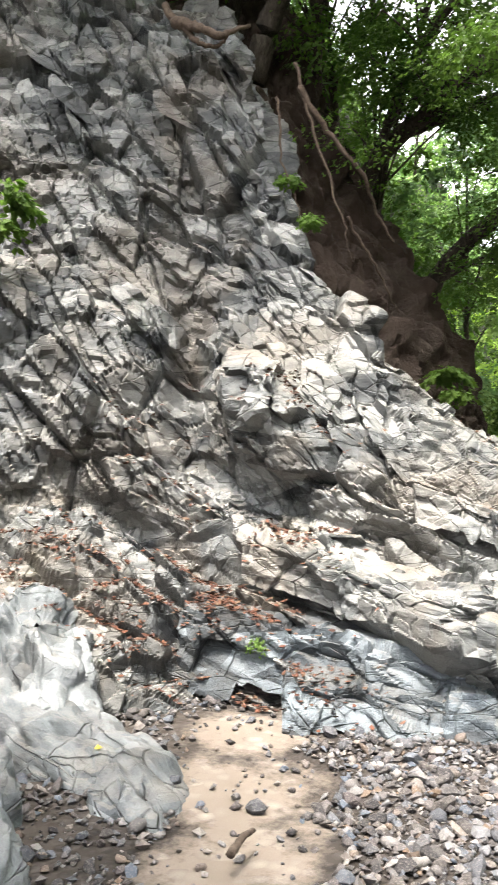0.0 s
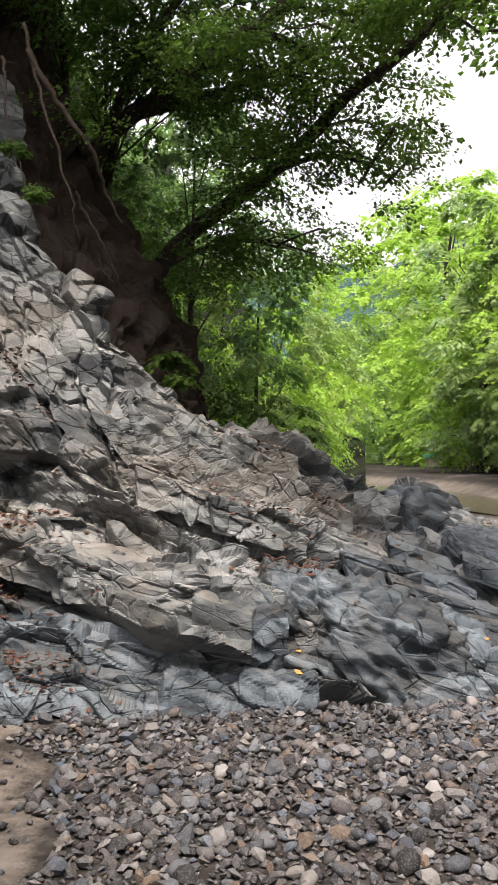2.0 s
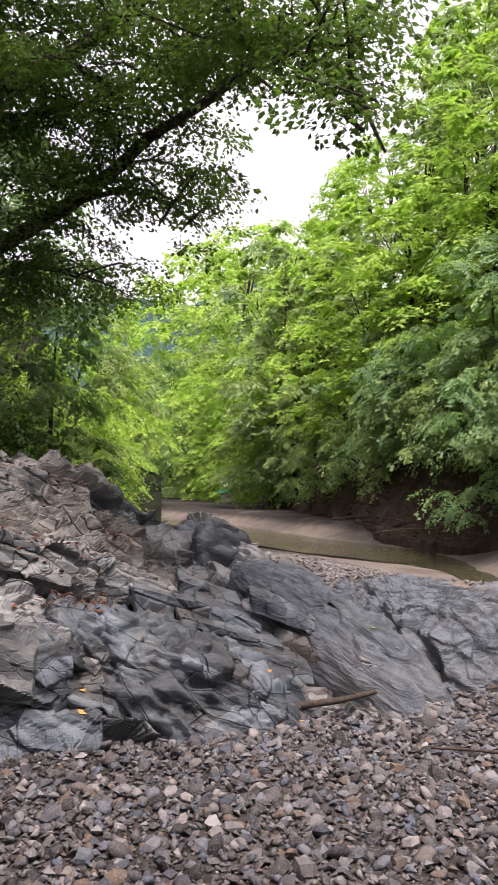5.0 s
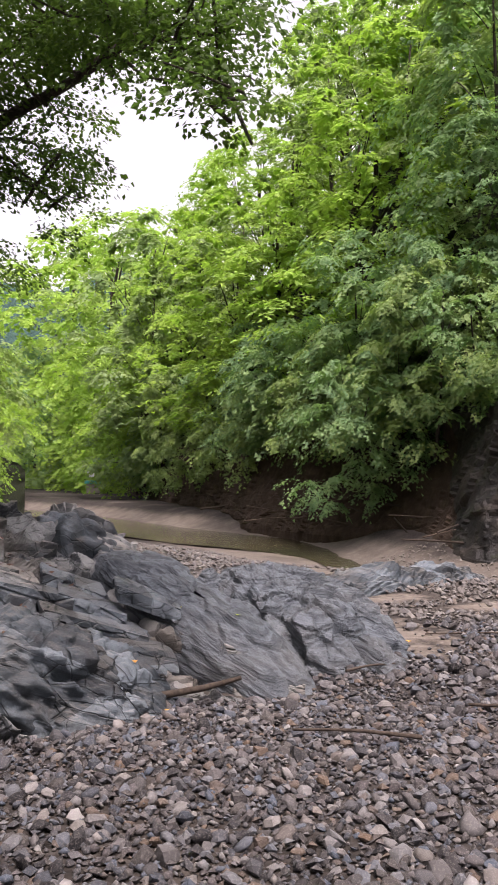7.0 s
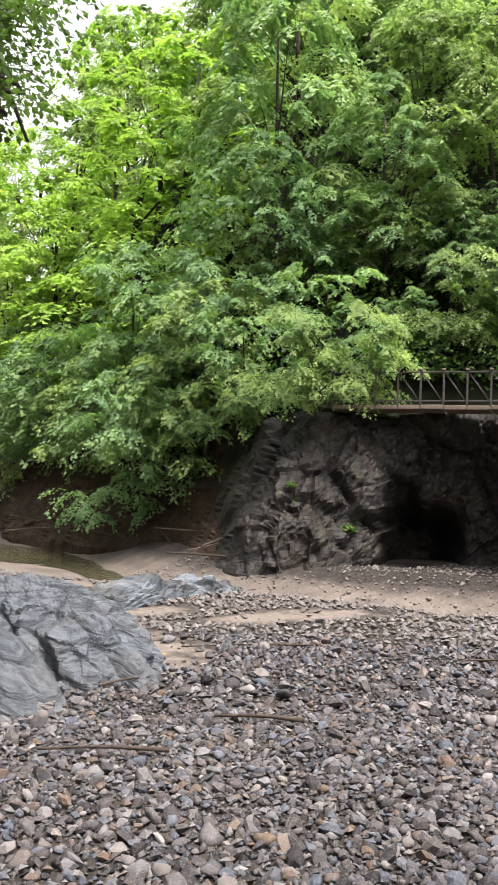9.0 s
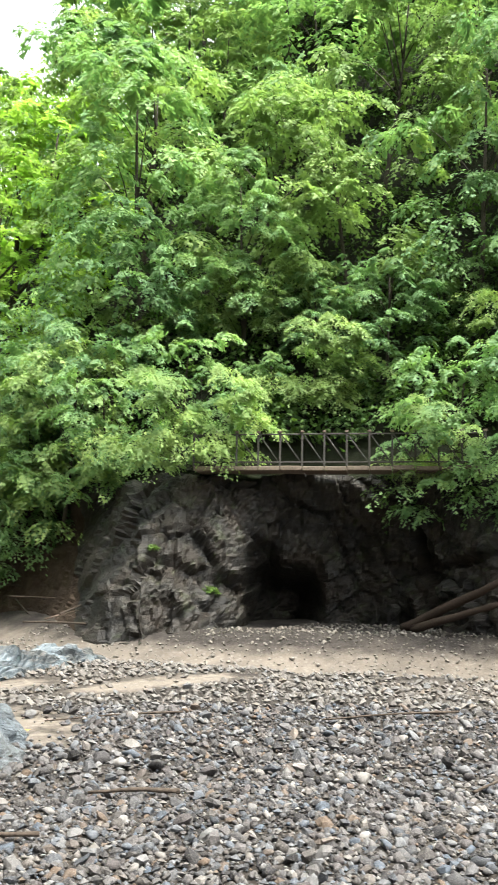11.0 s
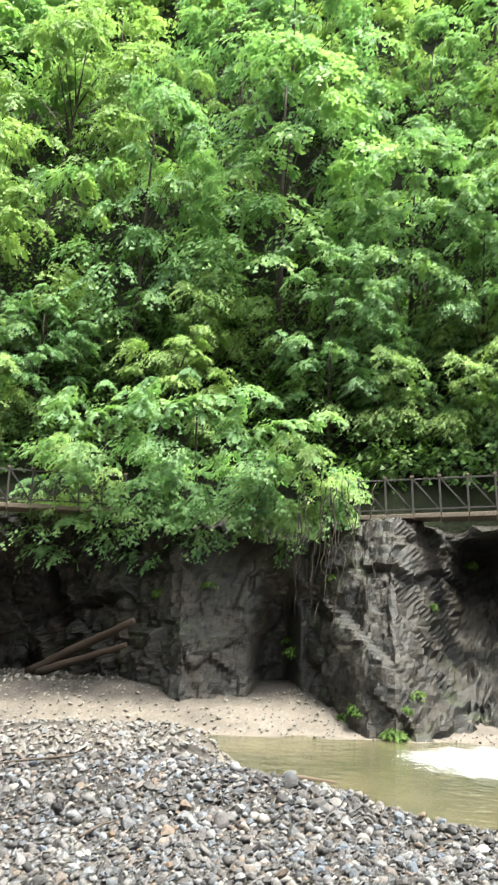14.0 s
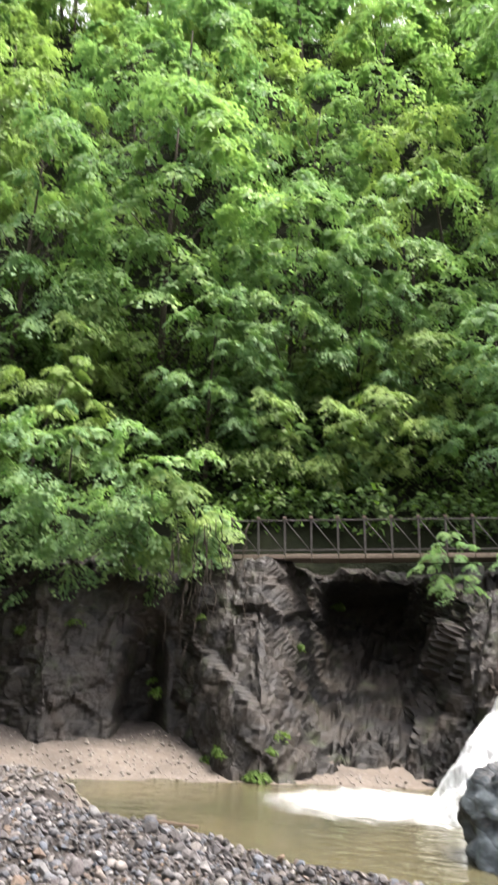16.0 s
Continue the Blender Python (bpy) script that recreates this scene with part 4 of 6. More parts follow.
def tree_model(name, seed, height, radius, pads, count, leaf, mat, label, lean=0.0, spray=1.35, limbs=8, low=0.26, category="tree", turnout=1.25):
    """A broadleaf tree grown towards the light on its +x side: trunk and limbs under tufts of leaves in layers."""
    rng = np.random.RandomState(seed)
    tr = height * 0.011 + 0.01
    t = np.linspace(0, 1, 7)
    bend = rng.normal(0, 0.2, 2)
    trunk = np.stack([lean * t ** 1.5 + bend[0] * np.sin(t * 3), bend[1] * np.sin(t * 2.4), height * 0.86 * t - 0.4], -1)
    tubes = [tube(trunk, tr * (1 - 0.85 * t) + 0.01, 6, 0.12, seed)]
    f = low + (1 - low) * (np.arange(pads) + rng.uniform(0, 1, pads)) / pads
    a = np.clip(rng.normal(0, turnout, pads), -3.0, 3.0)
    env = np.sqrt(np.clip(1 - ((f - 0.46) / 0.56) ** 2, 0.05, 1))
    r = radius * env * (1 + 0.25 * np.sin(3 * a + 9 * f + seed)) * rng.uniform(0.3, 1, pads) ** 0.4
    cs = np.stack([np.cos(a) * r * 0.75 + lean * f ** 1.5, np.sin(a) * r * 0.75, f * height * 0.97 - 0.1 * r + rng.normal(0, 0.12, pads)], -1)
    R = spray * rng.uniform(0.6, 1.35, pads) * (1.15 - 0.4 * f)
    for k in rng.choice(pads, min(limbs, pads), replace=False):
        g = max(0.05, f[k] - 0.2)
        root = np.array([np.interp(g, t, trunk[:, i]) for i in range(3)])
        mid = root * 0.45 + cs[k] * 0.55 + (0, 0, 0.1 * r[k])
        tubes.append(tube(curve([root, mid, cs[k] - (0, 0, 0.05)], 5), (0.34 * tr, 0.24 * tr, 0.15 * tr, 0.08 * tr, 0.005), 4))
    V, Q = boughs(rng, cs, a + rng.normal(0, 0.35, pads), R, count, leaf)
    ob = thing(name, label, category)
    if category == "bush":
        for v, q, t3 in tubes:
            part("stem", mesh_of("stem", v, [q, t3], M_BARK, True), ob)
    else:
        tv, tf = joined(tubes)
        part("trunk", mesh_of("trunk", tv, tf, M_BARK, True), ob)
    part("crown", mesh_of("crown", V, Q, mat), ob)
    return ob


def on_slope(st, heading, d):
    """Height of a Stations surface at a heading and distance."""
    P, hs = st.surface(2, 240, heading, heading + 0.01)
    r = np.hypot(P[0, :, 0], P[0, :, 1])
    back = np.where(np.diff(r) <= 0)[0]
    if len(back):
        r, P = r[back[-1] + 1:], P[:, back[-1] + 1:]
    return float(np.interp(d, r, P[0, :, 2]))


def place(model, st, heading, d, scale=1.0, turn=0.0, sink=0.0, tall=1.0, used=set()):
    x, y = polar(heading, d)
    z = on_slope(st, heading, d) - sink
    m = pose(x, y, z, 0, 0, turn) @ Matrix.Diagonal((scale, scale, scale * tall, 1))
    if model.name in used:
        return copy_thing(model, m)
    used.add(model.name)
    model.matrix_basis = m
    return model


WOODS = [
    tree_model("maple_tree", 1, 9.0, 4.0, 54, 235, 0.16, M_LEAF, "green broadleaf tree with flat layered sprays on the slope", 1.2, low=0.12),
    tree_model("elm_tree", 2, 11.0, 3.9, 58, 230, 0.16, M_LEAF, "tall green broadleaf tree with layered branches on the slope", 0.8, low=0.12),
    tree_model("hornbeam_tree", 3, 8.0, 4.2, 52, 235, 0.16, M_LEAF_FAR, "light green spreading broadleaf tree on the slope", 1.6, low=0.12),
    tree_model("zelkova_tree", 4, 10.0, 4.2, 56, 235, 0.16, M_LEAF, "leafy dark green broadleaf tree on the slope", 0.5, low=0.12),
]
UPPER = [
    tree_model("oak_tree", 31, 9.0, 4.4, 56, 145, 0.23, M_LEAF, "green broadleaf tree high on the wooded hill", 0.6, 1.4, 3, 0.08),
    tree_model("beech_tree", 32, 10.5, 4.3, 60, 140, 0.23, M_LEAF_FAR, "light green broadleaf tree high on the wooded hill", 0.3, 1.4, 3, 0.08),
    tree_model("ash_tree", 33, 8.5, 4.6, 56, 145, 0.23, M_LEAF, "rounded green broadleaf tree high on the wooded hill", 0.9, 1.4, 3, 0.08),
]
BUSH = [
    tree_model("overhanging_bush", 7, 3.2, 1.9, 22, 430, 0.088, M_LEAF, "leafy bush leaning out over the rock bank", 1.5, 0.95, 9, -0.1, "bush", 0.8),
    tree_model("hazel_bush", 8, 2.8, 2.1, 22, 430, 0.088, M_LEAF_FAR, "light green bush overhanging the rock bank", 1.3, 0.95, 9, -0.1, "bush", 0.8),
]
NEAR = [
    tree_model("slope_maple_tree", 61, 7.5, 3.2, 46, 470, 0.1, M_LEAF, "green maple with layered sprays above the rock bank", 1.3, 1.0),
    tree_model("slope_elm_tree", 62, 8.5, 3.2, 48, 450, 0.1, M_LEAF, "leafy green tree rooted along the rock bank's brink", 1.0, 1.0),
    tree_model("slope_hornbeam_tree", 63, 6.8, 3.3, 46, 470, 0.1, M_LEAF_FAR, "light green spreading tree above the rock bank", 1.5, 1.0),
]
GROVE = [
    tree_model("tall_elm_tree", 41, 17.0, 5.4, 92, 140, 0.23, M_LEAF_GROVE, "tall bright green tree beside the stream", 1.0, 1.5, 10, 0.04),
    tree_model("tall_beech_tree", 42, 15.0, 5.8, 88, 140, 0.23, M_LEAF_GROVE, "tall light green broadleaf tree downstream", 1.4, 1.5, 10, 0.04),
    tree_model("tall_maple_tree", 43, 16.0, 5.6, 90, 140, 0.23, M_LEAF_FAR, "tall green broadleaf tree downstream", 1.2, 1.5, 10, 0.04),
]
FRINGE = [
    tree_model("streamside_bush", 71, 3.4, 2.1, 22, 150, 0.15, M_LEAF, "light green bush hanging over the earth bank", 1.4, 1.0, 6, -0.1, "bush", 0.9),
    tree_model("streamside_hazel_bush", 72, 3.0, 2.2, 22, 150, 0.15, M_LEAF_FAR, "green bush hanging over the earth bank", 1.2, 1.0, 6, -0.1, "bush", 0.9),
]
# the bank's shade is given by this bush's darker leaf colour
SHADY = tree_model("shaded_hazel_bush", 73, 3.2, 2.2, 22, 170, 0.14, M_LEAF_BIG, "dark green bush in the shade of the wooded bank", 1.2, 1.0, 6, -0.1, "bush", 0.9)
SUNNY = [
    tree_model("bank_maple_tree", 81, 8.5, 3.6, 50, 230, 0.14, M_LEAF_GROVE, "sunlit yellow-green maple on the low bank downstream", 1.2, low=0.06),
    tree_model("bank_elm_tree", 82, 9.5, 3.4, 52, 230, 0.14, M_LEAF_FAR, "light green elm on the low bank downstream", 0.9, low=0.06),
]
OVERHANG = tree_model("overhanging_maple_bush", 91, 5.0, 3.3, 42, 330, 0.12, M_LEAF, "green maple with flat boughs leaning far out over the bank", 3.4, 1.15, 9, -0.05, "bush", 0.9)
TALL = {"slope_maple_tree": 7.5, "slope_elm_tree": 8.5, "slope_hornbeam_tree": 6.8, "tall_elm_tree": 17.0, "tall_beech_tree": 15.0, "tall_maple_tree": 16.0, "maple_tree": 9.0, "elm_tree": 11.0, "hornbeam_tree": 8.0, "zelkova_tree": 10.0, "oak_tree": 9.0, "beech_tree": 10.5, "ash_tree": 8.5}


def brink(h):
    """Distance of the brink of the right bank at a heading."""
    return float(np.interp(h, bank.h, [p[4, 0] for p in bank.p]))


def skyline(h):
    """Angle above the horizon of the wooded hill's outline."""
    return float(np.interp(h, (1, 3.4, 5.1, 7.4, 9, 13, 17, 26, 42, 55, 95), (13, 18.5, 21.5, 24.5, 28, 33.5, 36.5, 41, 45, 46.8, 46.8)))


def plant_right_hill():
    rng = np.random.RandomState(5)
    for row, (step_in, gap, scale) in enumerate(((1.8, 4.4, 0.75), (4.6, 4.4, 0.9), (8.5, 4.8, 1.0), (13.0, 5.0, 1.0), (18.0, 5.0, 1.1), (22.5, 4.8, 1.1), (28, 5.0, 1.0), (34, 9, 1.4), (46, 15, 1.7))):
        h = 1.5 + row
        while h < (97 if row < 3 else 93):
            bare = 32 < h < 45 or 68.5 < h < 82
            d = brink(h) + step_in + rng.uniform(-0.8, 0.8) + (1.0 if bare and row == 1 else 0)
            if not (row > 6 and (h < 9 or h > 34)) and not (bare and row == 0):
                models = GROVE if h < 24 else NEAR if row == 0 else WOODS if row < 3 else UPPER
                turn = 90 - (h + 180) + rng.uniform(-50, 50)
                pick = rng.choice([0, 0, 1, 1, 2]) if models is NEAR else rng.randint(len(models)) if h > 26 or rng.uniform() < 0.4 else (2 if models in (WOODS, NEAR) else rng.randint(2))
                k = rng.uniform(0.75, 1.05) * float(np.interp(h, (3, 6, 18, 24), (1.0, 1.35, 1.3, 1.0))) if models is GROVE else scale * rng.uniform(0.85, 1.2) * float(np.interp(h, (24, 26, 32), (1.3, 1.25, 1.0)))
                tall = rng.uniform(0.85, 1.15)
                side = math.degrees(3.2 * k / d) if h < 20 else 0.0
                room = 1.55 + (d - 2.5 * k) * math.tan(radians(skyline(max(1.0, h - side)) + rng.uniform(-1.6, 0.6))) - on_slope(bank, h, d)
                fit = min(1.0, room / (TALL[models[pick].name] * k * tall * 1.02))
                if fit > 0.35:
                    place(models[pick], bank, h + rng.uniform(-0.5, 0.5), d, k * fit ** 0.4, turn, 0.3, tall * fit ** 0.6)
            h += math.degrees(gap / d) * rng.uniform(0.8, 1.2) * (1.35 if h < 24 else 1.0)
    # trees low on the earth bank downstream, hanging over its foot
    for h in (2.2, 3.4, 4.6, 6.2, 7.8, 9.6, 11.6, 13.8, 16.2, 18.6, 21.0, 23.2):
        k = rng.uniform(0.62, 0.85)
        place(WOODS[rng.choice([0, 2, 2, 3])], bank, h, brink(h) - 2.4 + rng.uniform(-0.5, 0.5), k, 90 - (h + 180) + rng.uniform(-30, 30), 0.5)
    for h in np.arange(4.5, 25, 1.15):
        foot = float(np.interp(h, bank.h, [p[2, 0] for p in bank.p]))
        place(FRINGE[rng.randint(2)], bank, h, foot + (1.2 if h > 11 else 0.4) + rng.uniform(0, 1.4), rng.uniform(0.9, 1.3), 90 - (h + 180) + rng.uniform(-30, 30), 0.1)
    for h, d, k in ((18.4, 30.6, 1.0), (26.4, 26.6, 0.75), (31.5, 24.2, 0.7), (50.5, 22.6, 0.8), (57.5, 22.0, 0.85), (62.8, 21.8, 0.75)):
        place(OVERHANG, bank, h, d, k, 90 - (h + 180) + rng.uniform(-12, 12), 0.2 if h < 50 else 1.0)
    for h in (*np.arange(34, 46, 1.5), *np.arange(69, 88, 1.5)):
        place(BUSH[0], bank, h, brink(h) + rng.uniform(0.9, 1.2), rng.uniform(0.45, 0.6), 90 - (h + 180) + rng.uniform(-60, 60), 0.1)
    for h in (33, 35.5, 38, 40.5, 43, 69.5, 72, 74.5, 77, 79.5):
        place(NEAR[rng.randint(3)], bank, h, brink(h) + rng.uniform(2.8, 3.8), rng.uniform(0.7, 0.9), 90 - (h + 180) + rng.uniform(-30, 30), 0.2)
    for h in (32.5, 34.3, 36.2, 38, 39.8, 41.6, 43.4, 45, 68.6, 70.4, 72, 73.8, 75.5, 77.2, 79, 80.8):
        place(BUSH[rng.choice([0, 0, 1])], bank, h, brink(h) + rng.uniform(1.7, 2.3), rng.uniform(0.85, 1.1), 90 - (h + 180) + rng.uniform(-40, 40), 0.1)
    for h in np.arange(25, 90, 3.3):
        place(BUSH[rng.choice([0, 0, 1])], bank, h, brink(h) + rng.uniform(3.2, 5.0), rng.uniform(1.0, 1.35), 90 - (h + 180) + rng.uniform(-40, 40), 0.1)
    # bushes on the brink, hanging out towards the water
    h = 8.0
    while h < 92:
        bare = 36 < h < 45.5 or 68.0 < h < 82
        if not bare:
            top = float(np.interp(h, bank.h, [p[3, 0] for p in bank.p]))
            big = rng.uniform(0.85, 1.15)
            place(BUSH[rng.choice([0, 0, 0, 1])], bank, h, top + 0.6, big, 90 - (h + 180) + rng.uniform(-30, 30), 0.1 if h > 40 else -0.4)
        h += math.degrees(1.5 / brink(h)) * rng.uniform(0.7, 1.3)


plant_right_hill()


def undergrowth(name, st, lo, hi, near, far, n, size, seed, leaf, count=40):
    """Low leafy scrub over a slope, past counting, in leaves coloured for deep shade."""
    rng = np.random.RandomState(seed)
    P, hs = st.surface(400, 300, lo, hi)
    r = np.hypot(P[..., 0], P[..., 1])
    ok = np.argwhere((r > near(hs)[:, None]) & (r < near(hs)[:, None] + far))
    w = 1 / r[ok[:, 0], ok[:, 1]]
    at = ok[rng.choice(len(ok), n, p=w / w.sum())]
    c = P[at[:, 0], at[:, 1]] + np.stack([rng.normal(0, 0.4, n), rng.normal(0, 0.4, n), rng.uniform(0.1, 1.1, n)], -1)
    V, Q = sprays(rng, c, rng.uniform(0, 6.28, n), size * rng.uniform(0.6, 1.3, n), count, leaf, 1.5, 0.4, 0.12, 3)
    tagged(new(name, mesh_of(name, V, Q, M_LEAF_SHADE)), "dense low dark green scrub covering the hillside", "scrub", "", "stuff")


undergrowth("hillside_scrub", bank, 2, 98, lambda h: np.interp(h, bank.h, [p[4, 0] for p in bank.p]) + 0.6, 30, 4200, 1.1, 15, 0.2, 34)
undergrowth("bankside_scrub", left_slope, -34, -8, lambda h: np.interp(h, left_slope.h, [p[3, 0] for p in left_slope.p]) + 0.2, 22, 900, 0.5, 16, 0.13)


def plant_left_bank():
    rng = np.random.RandomState(6)
    for h, d, s, k in ((-11.2, 24, .7, 2), (-10.4, 30, .75, 2), (-9.6, 40, .9, 2), (-9.0, 50, .85, 0), (-11, 20, .75, 2), (-9.4, 26, .9, 2), (-17, 15, .7, 3), (-14.5, 19, .75, 0), (-12, 16, .55, 3), (-12.5, 25, .85, 1), (-10, 21, .6, 0), (-9.5, 30, .85, 2), (-10.4, 27, .58, 2), (-12.4, 17.5, .5, 3),
                       (-10.0, 38, .8, 1), (-9.4, 34, .56, 0), (-9.2, 48, .8, 2), (-8.4, 60, .7, 3), (-7.6, 75, .7, 2), (-20, 22, .6, 1), (-10.8, 22, .5, 2), (-8.0, 52, .5, 2)):
        place(SUNNY[k % 2] if h > -15 else WOODS[k], left_slope, h, d, s, 90 - (h + 150) + rng.uniform(-40, 40), 0.2)
    for h, d, s, k in ((-7.4, 95, 1, 1), (-6.8, 82, .8, 0), (-6.2, 105, 1, 1), (-18, 30, .7, 2), (-4.0, 120, 1.2, 0), (-2.6, 150, 1.2, 2), (-1.2, 170, 1.2, 0), (0.2, 165, 1.1, 1)):
        place(UPPER[k], left_slope, h, d, s, 90 - (h + 150) + rng.uniform(-40, 40), 0.2)
    # tall trees round the bend downstream: heading, distance, height above the eye in degrees
    for h, d, top, k in ((-2.9, 88, 8.5, 1), (-2.0, 84, 12, 0), (-1.2, 82, 14.5, 1), (-0.2, 80, 15, 2), (0.8, 78, 15.4, 1), (1.9, 74, 15.5, 0), (3.0, 72, 15.8, 1), (4.2, 66, 16.5, 2),
                         (-2.3, 76, 6, 1), (-1.2, 74, 8, 1), (-0.2, 72, 9.5, 2), (0.9, 70, 9, 1), (2.0, 68, 10, 1), (3.2, 64, 10, 2), (0.2, 66, 5, 1), (1.6, 64, 5.5, 1), (2.8, 60, 6, 1), (4.0, 56, 7, 1)):
        d = max(d, float(np.interp(h, bank.h, [p[1, 0] for p in bank.p])) + 4)
        z = on_slope(bank, h, d)
        s = (1.55 + d * math.tan(radians(top * 1.24)) - z) / TALL[GROVE[k].name]
        place(GROVE[k], bank, h, d, s, 90 - h + 180 + rng.uniform(-30, 30), 0.3)
    for h, d, s in ((-13.5, 13.5, .6), (-11.5, 13.5, .55), (-9.9, 15, .6), (-11.0, 18, .7), (-10.2, 22, .8), (-9.6, 26, .8), (-8.6, 36, 1), (-12.0, 12.5, .5)):
        place(SHADY, left_slope, h, d, s, 90 - (h + 150), 0.2)


plant_left_bank()


# ---- dark trees that reach out over the cliff, and unseen ones added to shade the bar ----
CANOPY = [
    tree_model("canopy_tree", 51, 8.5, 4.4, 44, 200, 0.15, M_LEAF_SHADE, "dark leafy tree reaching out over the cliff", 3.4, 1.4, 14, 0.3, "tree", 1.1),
    tree_model("shade_tree", 52, 9.5, 4.8, 44, 170, 0.2, M_LEAF_SHADE, "unseen tall dark broadleaf tree added to shade the gravel bar", 4.2, 1.5, 14, 0.45, "tree", 1.2),
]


def plant_canopy():
    rng = np.random.RandomState(14)
    # dark foliage over the cliff; the higher crowns are added to shade it
    for h, d, s in ((-56, 11, .9), (-47, 11.5, .95), (-39, 11.5, .9), (-32, 10.6, .85), (-26.5, 10.8, .8), (-23, 12, .65), (-36, 16, 1.1), (-29, 15, 1.0), (-46, 17, 1.1), (-26, 14, .75), (-27, 20, 1.1), (-34.5, 10, 1.0), (-29.5, 9.9, .95), (-25, 13.2, .85), (-30.5, 12.6, .95), (-22.5, 15, .8)):
        place(CANOPY[0], left_slope, h, d, s, 90 - (h + 165) + rng.uniform(-25, 25), 0.3)
    first = True
    # three trees out of view, added only to block light over the bar
    for x, y, turn, k in ((-3.4, -6.5, 70, 1.0), (2.6, -7.0, 95, 1.0), (-7.0, -3.0, 30, 1.0)):
        m = pose(x, y, -0.2, 0, 0, turn) @ Matrix.Diagonal((k, k, k, 1))
        if first:
            CANOPY[1].matrix_basis = m
        else:
            copy_thing(CANOPY[1], m)
        first = False


plant_canopy()


# ---- the old tree that leans out of the earth bank over the bar ----
def polar3(heading, elev, d):
    x, y = polar(heading, d)
    return (float(x), float(y), 1.55 + d * math.tan(radians(elev)))


def build_leaning_tree():
    rng = np.random.RandomState(12)
    ob = thing("leaning_tree", "old dark-barked tree leaning over the gravel bar", "tree")
    mains = [
        ([polar3(-20, 9, 10.6), polar3(-18.4, 13.5, 10), polar3(-14, 17, 9.6), polar3(-11.3, 18.8, 9.2), polar3(-8, 21.4, 8.7), polar3(-6, 23.3, 8.2), polar3(-2.2, 25.5, 7.4), polar3(1.5, 28, 6.8), polar3(4, 29, 6.5)], 0.11),
        ([polar3(-25, 16, 10.6), polar3(-22.6, 20.7, 9.8), polar3(-18, 24, 9), polar3(-10, 28.7, 8), polar3(-4, 33, 7), polar3(4, 36, 6)], 0.13),
        ([polar3(-31, 26, 9), polar3(-29.3, 30, 8.8), polar3(-26, 34, 8.4), polar3(-20, 37, 7.8), polar3(-10, 39, 7)], 0.15),
        ([polar3(-22.6, 20.7, 9.8), polar3(-20, 26, 9.4), polar3(-15, 31, 8.6), polar3(-6, 36, 7.6)], 0.07),
        ([polar3(-11.3, 18.8, 9.2), polar3(-8, 19.8, 8.7), polar3(-5, 19.4, 8.3), polar3(-2.5, 18, 8.1)], 0.03),
        ([polar3(-2.2, 25.5, 7.4), polar3(1.5, 28, 6.8), polar3(5, 28.4, 6.3), polar3(8.5, 26, 6.0), polar3(10.6, 22.5, 5.8)], 0.035),
        ([polar3(-20.3, 22.3, 9.4), polar3(-14, 24, 9.0), polar3(-8, 26, 8), polar3(-2, 30, 7)], 0.05),
        ([polar3(-20, 12, 10.4), polar3(-16, 14, 10.4), polar3(-12, 14.6, 10.2), polar3(-8, 13.6, 10)], 0.035),
    ]
    cs, hs, rs = [], [], []
    for k, (pts, r0) in enumerate(mains):
        c = curve(pts, 28)
        s = np.linspace(0, 1, 28)
        v, q, t = tube(c, r0 * (1 - 0.86 * s) + 0.006, 9, 0.1, k)
        part("trunk" if k == 1 else "limb", mesh_of("limb", v, [q, t], M_BARK, True), ob)
        for _ in range((20, 20, 9, 12, 9, 22, 14, 10)[k]):
            g = rng.uniform(0.2, 1)
            at = c[int(g * 27)]
            tang = c[min(int(g * 27) + 1, 27)] - c[max(int(g * 27) - 1, 0)]
            a = np.arctan2(tang[1], tang[0]) + rng.choice([-1, 1]) * rng.uniform(0.3, 1.4)
            L = rng.uniform(0.8, 1.6)
            u = np.linspace(0, 1, 7)[:, None]
            br = at + u * L * np.array([np.cos(a), np.sin(a), rng.uniform(-0.2, 0.35)]) + u ** 2 * np.array([0, 0, -0.3 * L * rng.uniform(0.2, 1)]) + 0.08 * np.sin(u * 7 + rng.uniform(0, 6)) * rng.normal(size=3)
            tip = br[5]
            th, te = math.degrees(math.atan2(tip[0], tip[1])), math.degrees(math.atan2(tip[2] - 1.55, math.hypot(tip[0], tip[1])))
            if (0 < th < 8 and te < 26.5) or (th >= 8 and te < 20) or th > 11:
                continue
            had = len(cs)
            for _ in range(8):
                w = rng.uniform(0.2, 1)
                at = br[int(w * 6)] + rng.normal(0, 0.25, 3) * (1, 1, 0.6)
                h, e = math.degrees(math.atan2(at[0], at[1])), math.degrees(math.atan2(at[2] - 1.55, math.hypot(at[0], at[1])))
                if (0 < h < 5 and e < 26.5) or (h >= 5 and e < 20) or h > 12.5 or (h > -2.5 and e < 14):  # the crown is open over the stream
                    continue
                cs.append(at)
                hs.append(a + rng.normal(0, 0.8))
                rs.append(rng.uniform(0.26, 0.55))
            if len(cs) - had > 3:
                v, q, t = tube(br, 0.016 * (1 - 0.85 * u[:, 0]) + 0.003, 5, 0.1)
                part("branch", mesh_of("branch", v, [q, t], M_BARK, True), ob)
    V, Q = sprays(rng, np.array(cs), np.array(hs), np.array(rs), 74, 0.053, 1.1, 0.4, 0.05)
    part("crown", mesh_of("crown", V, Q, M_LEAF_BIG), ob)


build_leaning_tree()


